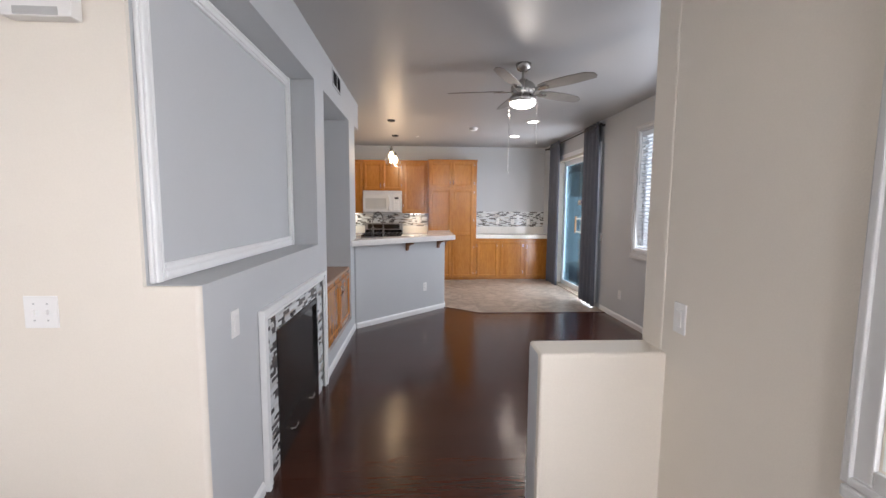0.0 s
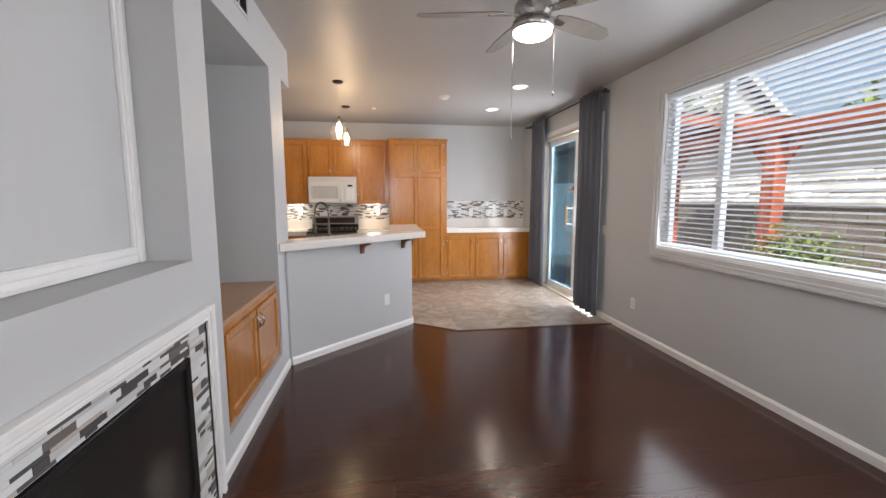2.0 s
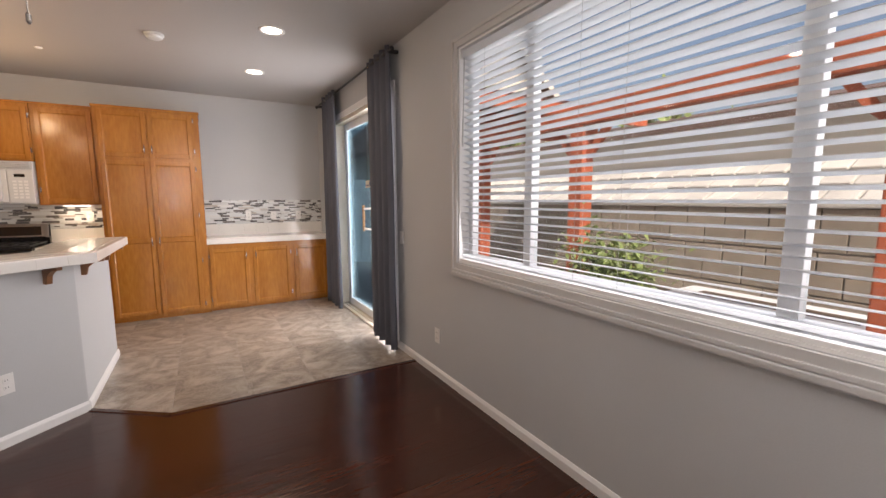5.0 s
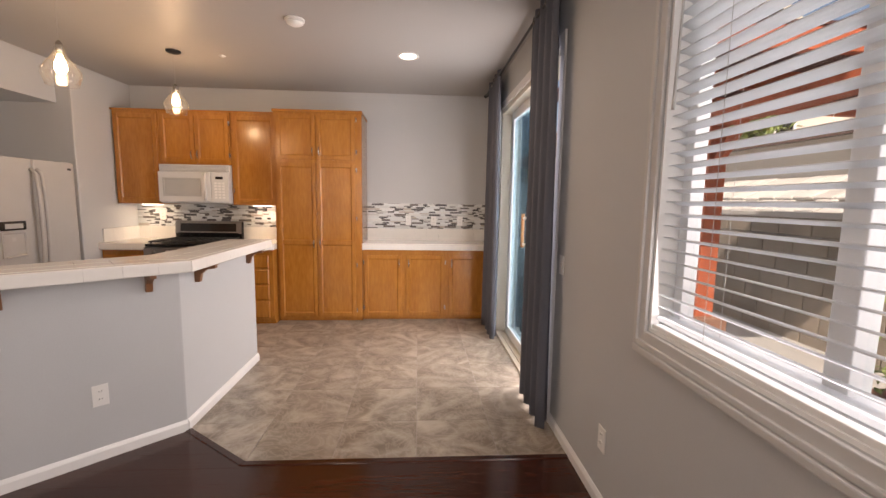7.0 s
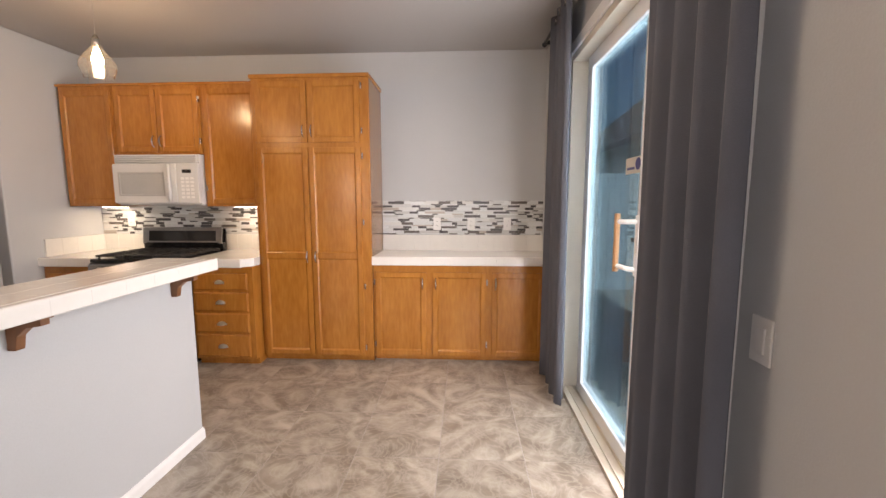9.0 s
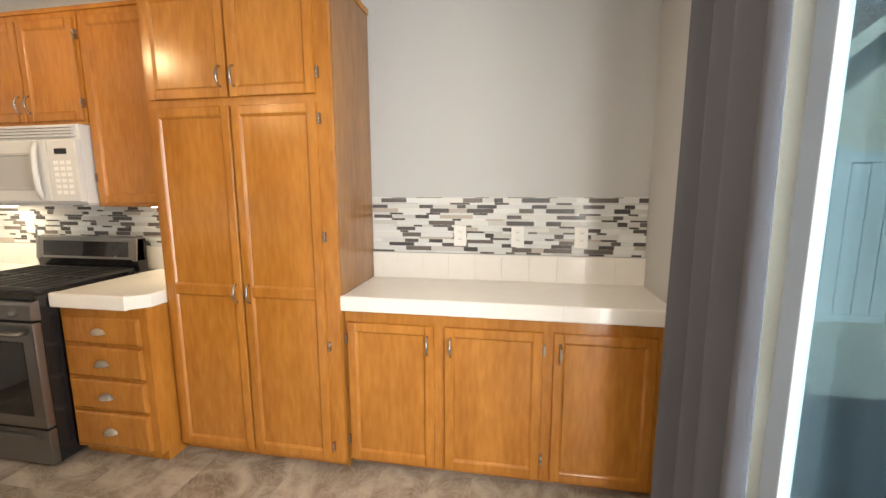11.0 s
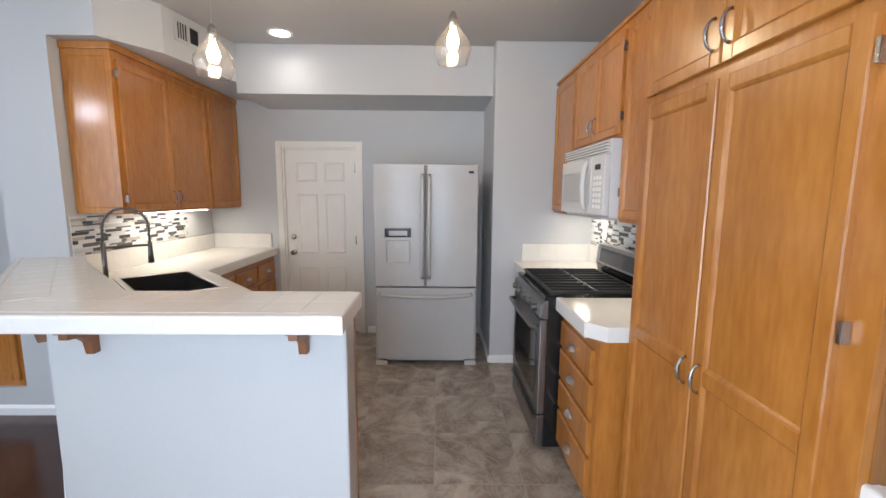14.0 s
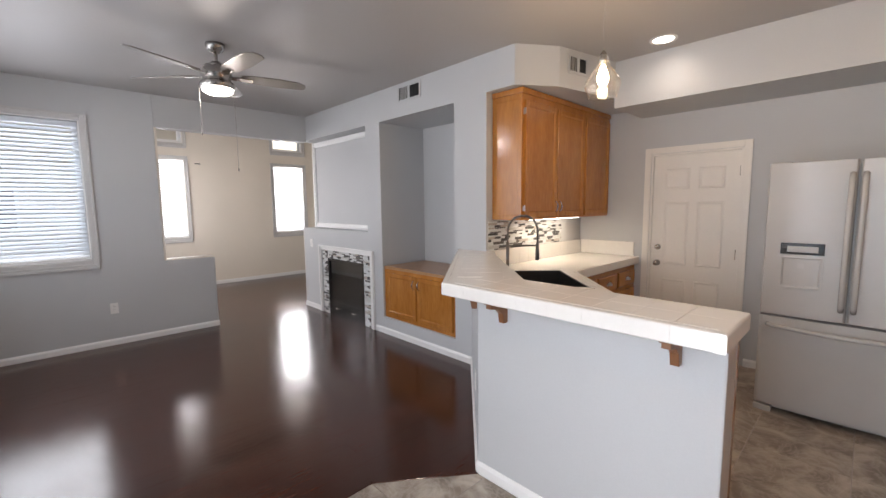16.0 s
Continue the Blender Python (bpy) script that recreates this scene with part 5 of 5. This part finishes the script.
def fence(p, q, h, label):
    """Vertical vinyl boards between posts with a top rail."""
    p, q = Vector(p), Vector(q)
    L = (q - p).length
    a = math.degrees(math.atan2(q.y - p.y, q.x - p.x))
    t = thing("fence", label, "fence", pose(p.x, p.y, -0.13, 0, 0, a))
    n = int(L / 0.18)
    me = mesh_of("board", box(0.004, 0.174, -0.012, 0.012, 0.08, h - 0.1, 0.004), FENCE)
    for i in range(n):
        b = new("board", me)
        b.parent = t
        b.matrix_basis = pose(i * 0.18, 0, 0)
    for z in (0.03, h - 0.13):
        part("rail", box(0, L, -0.025, 0.025, z, z + 0.12, 0.006), FENCE, t)
    for i in range(int(L / 2.4) + 1):
        part("post", box(i * 2.4 - 0.06, i * 2.4 + 0.06, -0.06, 0.06, 0, h + 0.05, 0.01), FENCE, t)
    return t


fence((3.0, 11.6), (9.0, 11.6), 1.95, "blue-grey vinyl board fence across the side yard")

# garden block wall opposite the wide window
bw = thing("garden_wall", "brown block garden wall with pale cap", "garden wall", pose(6.2, -4.0, -0.13, 0, 0, 90))
part("core", box(0, 15.6, 0.03, 0.17, 0, 1.42), GROUT, bw)
me = mesh_of("block", box(0.005, 0.395, 0.0, 0.2, 0.005, 0.195, 0.008), BLOCKM)
for j in range(7):
    for i in range(38):
        b = new("block", me)
        b.parent = bw
        b.matrix_basis = pose(i * 0.40 + (0.2 if j % 2 else 0), 0, j * 0.205)
part("cap", box(0, 15.6, -0.03, 0.23, 1.435, 1.495, 0.01), CONC, bw)

# red timber pergola in the yard, with a boarded roof over the door
pg = thing("pergola", "orange-red stained timber pergola with a dark boarded roof over the patio", "pergola")
for x, y in ((4.2, 6.75), (4.2, 5.2), (4.2, 3.12), (4.2, 1.1)):
    part("post", box(x - 0.075, x + 0.075, y - 0.075, y + 0.075, -0.06, 2.05, 0.01), REDW, pg)
    part("post_base", box(x - 0.15, x + 0.15, y - 0.15, y + 0.15, -0.06, 0.5, 0.015), BRICK, pg, "brown masonry base")
    for s in (-1, 1):
        part("brace", tube([(x, y + s * 0.05, 1.75), (x, y + s * 0.16, 1.86), (x, y + s * 0.32, 2.08)], 0.04, 4), REDW, pg)
part("beam", box(4.12, 4.28, 0.4, 7.1, 2.05, 2.22, 0.01), REDW, pg)
for i in range(3):
    part("rafter", box(3.0, 5.7, 5.56 + i * 0.7, 5.62 + i * 0.7, 2.22, 2.34, 0.006), REDW, pg)
# roof boards in a much darker maroon than the posts and beam
for i in range(19):
    part("roof_board", box(2.95 + i * 0.145, 3.085 + i * 0.145, 5.55, 7.3, 2.342, 2.362, 0.002), DARKW, pg, "dark roof board")
pl = thing("planter_box", "white garden planter by the block wall", "planter", pose(4.7, 3.9, -0.06))
part("box", box(0, 0.6, -0.7, 0.8, 0, 0.6, 0.01), VINYL, pl)
part("soil", box(0.2, 0.4, -0.5, 0.6, 0.6, 0.606), BARK, pl)


def shrub(name, at, r, h, n, label, seed, trunk=True):
    rnd = random.Random(seed)
    t = thing(name, label, "shrub" if name == "shrub" else "tree", pose(*at))
    bm = bmesh.new()
    limbs = []
    for k in range(7):
        a = k * 0.9 + rnd.random()
        tip = Vector((math.cos(a) * r * 0.7 * rnd.uniform(0.4, 1), math.sin(a) * r * 0.7 * rnd.uniform(0.4, 1), h * rnd.uniform(0.55, 0.95)))
        limbs.append(tip)
        tube([(0, 0, 0), tip * 0.4 + Vector((0, 0, h * 0.1)), tip], [0.03 * h, 0.018 * h, 0.005 * h], 6, bm)
    part("trunk", bm, BARK, t)
    verts, faces = [], []
    for _ in range(n):
        c = limbs[rnd.randrange(len(limbs))] * rnd.uniform(0.55, 1.05) + Vector((rnd.gauss(0, 1), rnd.gauss(0, 1), rnd.gauss(0, 1))) * r * 0.27
        s = r * rnd.uniform(0.035, 0.075)
        m = Euler((rnd.uniform(-1, 1), rnd.uniform(-1, 1), rnd.uniform(0, 6.3))).to_matrix()
        k = len(verts)
        for p in ((-s * 1.6, 0, 0), (0, -s * 0.7, s * 0.2), (s * 1.6, 0, 0), (0, s * 0.7, s * 0.2)):
            verts.append(c + m @ Vector(p))
        faces.append((k, k + 1, k + 2, k + 3))
    me = bpy.data.meshes.new("foliage")
    me.from_pydata(verts, [], faces)
    me.materials.append(LEAF)
    ob = new("foliage", me)
    ob.parent = t
    tagged(ob, kind="stuff")
    return t


shrub("shrub", (4.0, 4.72, -0.06), 0.40, 1.22, 2600, "small bushy green shrub in the yard", 3)
shrub("tree", (9.6, 13.2, -0.13), 1.3, 4.6, 2600, "leafy green tree behind the fence", 5)
shrub("tree", (9.4, 7.5, -0.13), 1.2, 3.6, 2200, "leafy tree behind the garden wall", 6)


def house(m, w, d, h, rise, wins, label, eave=0.5):
    """Stucco house; the front faces -y, the gable rises over the front."""
    t = thing("house", label, "house", m)
    part("wall", profile([(0, 0), (w, 0), (w, h), (w / 2, h + rise), (0, h)], "y", 0, d), STUCCO, t)
    for s in (0, 1):
        x0, x1 = (-eave, w / 2) if s == 0 else (w / 2, w + eave)
        z0, z1 = (h - eave * rise / (w / 2), h + rise) if s == 0 else (h + rise, h - eave * rise / (w / 2))
        part("roof", profile([(x0, z0 + 0.02), (x1, z1 + 0.02), (x1, z1 + 0.2), (x0, z0 + 0.2)], "y", -0.5, d + 0.5), ROOFT, t)
        part("fascia", profile([(x0, z0 - 0.1), (x1, z1 - 0.1), (x1, z1 + 0.2), (x0, z0 + 0.2)], "y", -0.54, -0.5), STUCCO, t)
    for x, z, a, b in wins:
        wd = part("window", frame_box(x, x + a, z, z + b, 0.07, -0.05, 0.0, 0.005), VINYL, t)
        part("pane", box(x + 0.07, x + a - 0.07, -0.02, -0.008, z + 0.07, z + b - 0.07), DGLASS, wd)
        part("mullion", box(x + a / 2 - 0.025, x + a / 2 + 0.025, -0.045, -0.021, z + 0.07, z + b - 0.07), VINYL, wd)
    return t


house(pose(7.2, 15.5, -0.13), 9, 9, 3.55, 3.7, [(1.55, 3.35, 1.2, 1.05), (4.6, 3.35, 1.3, 1.05), (1.4, 0.9, 1.4, 1.2)], "two-storey beige stucco house with gable roof")
nh = house(pose(7.7, -7.0, -0.13), 9, 19.5, 2.55, 0.9, [], "stucco house with a low pale tiled roof beyond the garden wall", 0.3)
part("low_wall", box(-1.0, -0.002, 0.0, 19.5, 0.0, 1.42), STUCCO, nh)
part("low_roof", profile([(-1.15, 1.37), (0.0, 1.93), (0.0, 2.0), (-1.15, 1.44)], "y", -0.2, 19.7), PALET, nh, "pale concrete roof")
tile_pc = mesh_of("roof_tile", box(0.0, 0.36, 0.01, 0.27, 0.0, 0.05, 0.012, None, 1), PALET)
for i in range(3):
    for j in range(70):
        o = new("roof_tile", tile_pc)
        o.parent = nh
        o.matrix_basis = pose(-1.16 + i * 0.37, 0.0 + j * 0.28 + 0.14 * (i % 2), 1.44 + i * 0.18 + random.uniform(0, 0.02), 0, -22 + random.uniform(-3, 1), 0)
house(pose(6.0, -9.0, -0.13, 0, 0, 180), 12, 8, 2.8, 1.8, [(2, 1.0, 1.5, 1.2), (5, 1.0, 1.5, 1.2), (8.5, 1.0, 1.5, 1.2)], "beige stucco house across the street")


# ---------------- pieces of floors and splashes ----------------
def clipped(bm, p, q, keep_left):
    """Cuts a piece by the upright plane through p and q."""
    d = Vector((q[0] - p[0], q[1] - p[1], 0))
    n = Vector((-d.y, d.x, 0)).normalized()
    bmesh.ops.bisect_plane(bm, geom=bm.verts[:] + bm.edges[:] + bm.faces[:], plane_co=(p[0], p[1], 0), plane_no=n, clear_inner=keep_left, clear_outer=not keep_left)
    edges = [e for e in bm.edges if len(e.link_faces) == 1]
    if edges:
        bmesh.ops.holes_fill(bm, edges=edges)
    return bm


wood_floor = thing("floor", "dark reddish brown hand-scraped wooden floor", "floor", kind="structure")
PW = 0.127
shared = {}
rnd = random.Random(11)
y = -1.3
while y < 5.93:
    y1 = y + PW
    west = -3.0 if y < 2.6 else -0.80
    x = west - rnd.uniform(0, 1.1)
    while x < RX:
        L = rnd.choice((0.9, 1.2, 1.5))
        a, b = max(x, west), min(x + L, 1.06 if y < 1.6 else RX)
        x += L
        if b - a < 0.02:
            continue
        if y1 > 5.58:
            for s0, s1 in ((a, min(b, 0.88)), (max(a, 0.88), b)):
                if s1 - s0 < 0.005:
                    continue
                bm = box(s0, s1, y + 0.0006, y1 - 0.0006, -0.012, 0.0)
                if s1 > 0.881:
                    clipped(bm, KNEE, (3, 5.59), False)
                else:
                    clipped(bm, CORNER, KNEE, False)
                if bm.faces:
                    part("plank", bm, PLANK, wood_floor)
                else:
                    bm.free()
            continue
        key = round(b - a, 3)
        if key not in shared:
            bm = box(0, b - a, 0.0006, PW - 0.0006, -0.012, 0.0)
            shared[key] = mesh_of("plank", bm, PLANK)
        o = new("plank", shared[key])
        o.parent = wood_floor
        o.location = (a, y, rnd.uniform(-0.0004, 0.0))
    y = y1

tile_floor = thing("floor", "mottled grey-brown stone tile floor", "floor", kind="structure")
P = 0.462
tile_me = mesh_of("tile", box(0.002, P - 0.002, 0.002, P - 0.002, -0.012, 0.002, 0.0015, None, 1), TILE)
for i in range(-8, 4):
    for j in range(-2, 5):
        x0, y0 = 1.35 + i * P, 6.46 + j * P
        x1, y1 = x0 + P, y0 + P
        if x1 < KX or x0 > RX or y1 < 5.59 or y0 > BY or (x1 < -0.0 and y1 < 5.5):
            continue
        if y0 < 5.95 and x1 < 0.3:
            if y1 < 5.7:
                continue
        edge = y0 < 6.0 or x0 < KX or x1 > RX or y1 > BY
        if not edge:
            o = new("tile", tile_me)
            o.parent = tile_floor
            o.location = (x0, y0, 0)
            continue
        a, b, c, d = max(x0, KX) + 0.002, min(x1, RX) - 0.002, max(y0, 5.59) + 0.002, min(y1, BY) - 0.002
        if b - a < 0.01 or d - c < 0.01:
            continue
        bm = box(a, b, c, d, -0.012, 0.002)
        if a < 0.88 and c < 5.94 and b > 0.2:
            clipped(bm, CORNER, KNEE, True)
        if not bm.faces:
            bm.free()
            continue
        part("tile", bm, TILE, tile_floor)

# grout between the tiles, just under their faces
bm = box(KX, RX, 5.97, BY, -0.011, 0.0006)
box(0.90, RX, 5.60, 5.969, -0.011, 0.0006, 0, bm)
part("grout", bm, GROUT, tile_floor)

# dark reducer strip where boards meet tiles
for p, q in ((CORNER, KNEE), (KNEE, (RX - 0.015, 5.59))):
    d = (Vector(q) - Vector(p))
    single("floor_strip", profile([(-0.022, 0.0), (0.022, 0.0), (0.016, 0.006), (-0.016, 0.006)], "x", 0, d.length), PLANK, "dark wooden strip between boards and tiles", "floor strip",
           pose(p[0], p[1], 0, 0, 0, math.degrees(math.atan2(d.y, d.x))), kind="structure")


mosaic_pale = mesh_of("mosaic_tile", box(0, 1, -1, 0, 0, 1), MOSAIC)
mosaic_dark = mesh_of("mosaic_tile", box(0, 1, -1, 0, 0, 1), DMOSAIC)


def mosaic(parent, x0, x1, z0, z1, seed, yf):
    """Interlocking strips of glass and stone in rows of mixed heights on the face y = yf, thickness towards -y."""
    rnd = random.Random(seed)
    z = z0
    thin = False
    while z < z1 - 0.004:
        thin = not thin and rnd.random() < 0.75
        h = min(0.0115 if thin else rnd.choice((0.021, 0.025)), z1 - z)
        x = x0 - rnd.uniform(0, 0.1)
        was_dark = True
        while x < x1 - 0.003:
            dark = not was_dark and rnd.random() < 0.62
            L = rnd.choice((0.05, 0.08, 0.11, 0.15)) * (1.0 if dark else 1.25)
            was_dark = dark
            a, b = max(x, x0), min(x + L, x1)
            x += L
            if b - a < 0.006:
                continue
            o = new("mosaic_tile", mosaic_dark if dark else mosaic_pale)
            o.parent = parent
            o.matrix_basis = Matrix.Translation((a + 0.0006, yf, z + 0.0006)) @ Matrix.Diagonal((b - a - 0.0012, rnd.uniform(0.0045, 0.006), h - 0.0012, 1))
        z += h


for m, x0, x1, z0, z1, seed, lab in ((pose(0, BY, 0), 1.175, RX - 0.002, 1.07, 1.385, 1, "strip mosaic backsplash over the white counter"),
                                     (pose(0, BY, 0), -1.598, 0.205, 1.07, 1.338, 2, "strip mosaic backsplash behind the range"),
                                     (pose(0, 5.05, 0, 0, 0, 180), 0.742, 1.96, 1.07, 1.338, 3, "strip mosaic backsplash over the sink")):
    t = thing("backsplash", lab, "backsplash", m, kind="structure")
    part("bed", box(x0, x1, -0.004, 0, z0, z1), WGROUT, t)
    mosaic(t, x0, x1, z0, z1, seed, -0.002)
mosaic(fp, 0.057, 0.213, 0.002, 0.878, 5, -0.003)
mosaic(fp, W - 0.213, W - 0.057, 0.002, 0.878, 6, -0.003)
mosaic(fp, 0.215, W - 0.215, 0.778, 0.878, 7, -0.003)

# glazed tiles on the bar
bar_unit = mesh_of("bar_tile", box(0.0006, 0.1494, 0.0006, 0.1494, 0, 0.003, 0.0008, None, 1), BARTILE)
for i in range(2):
    for j in range(8):
        o = new("bar_tile", bar_unit)
        o.parent = bar
        o.matrix_basis = pose(0.205 + i * 0.15, 5.86 + j * 0.15, 1.0655)
ax = Vector((1.285, 1.115)).normalized()
aang = math.degrees(math.atan2(ax.y, ax.x))
for i in range(9):
    for j in range(2):
        o = new("bar_tile", bar_unit)
        o.parent = bar
        m = pose(-0.70, 4.785, 1.0655, 0, 0, aang) @ pose(0.09 + i * 0.15, 0.03 + j * 0.13, 0) @ Matrix.Diagonal((1, 0.85, 1, 1))
        o.matrix_basis = m
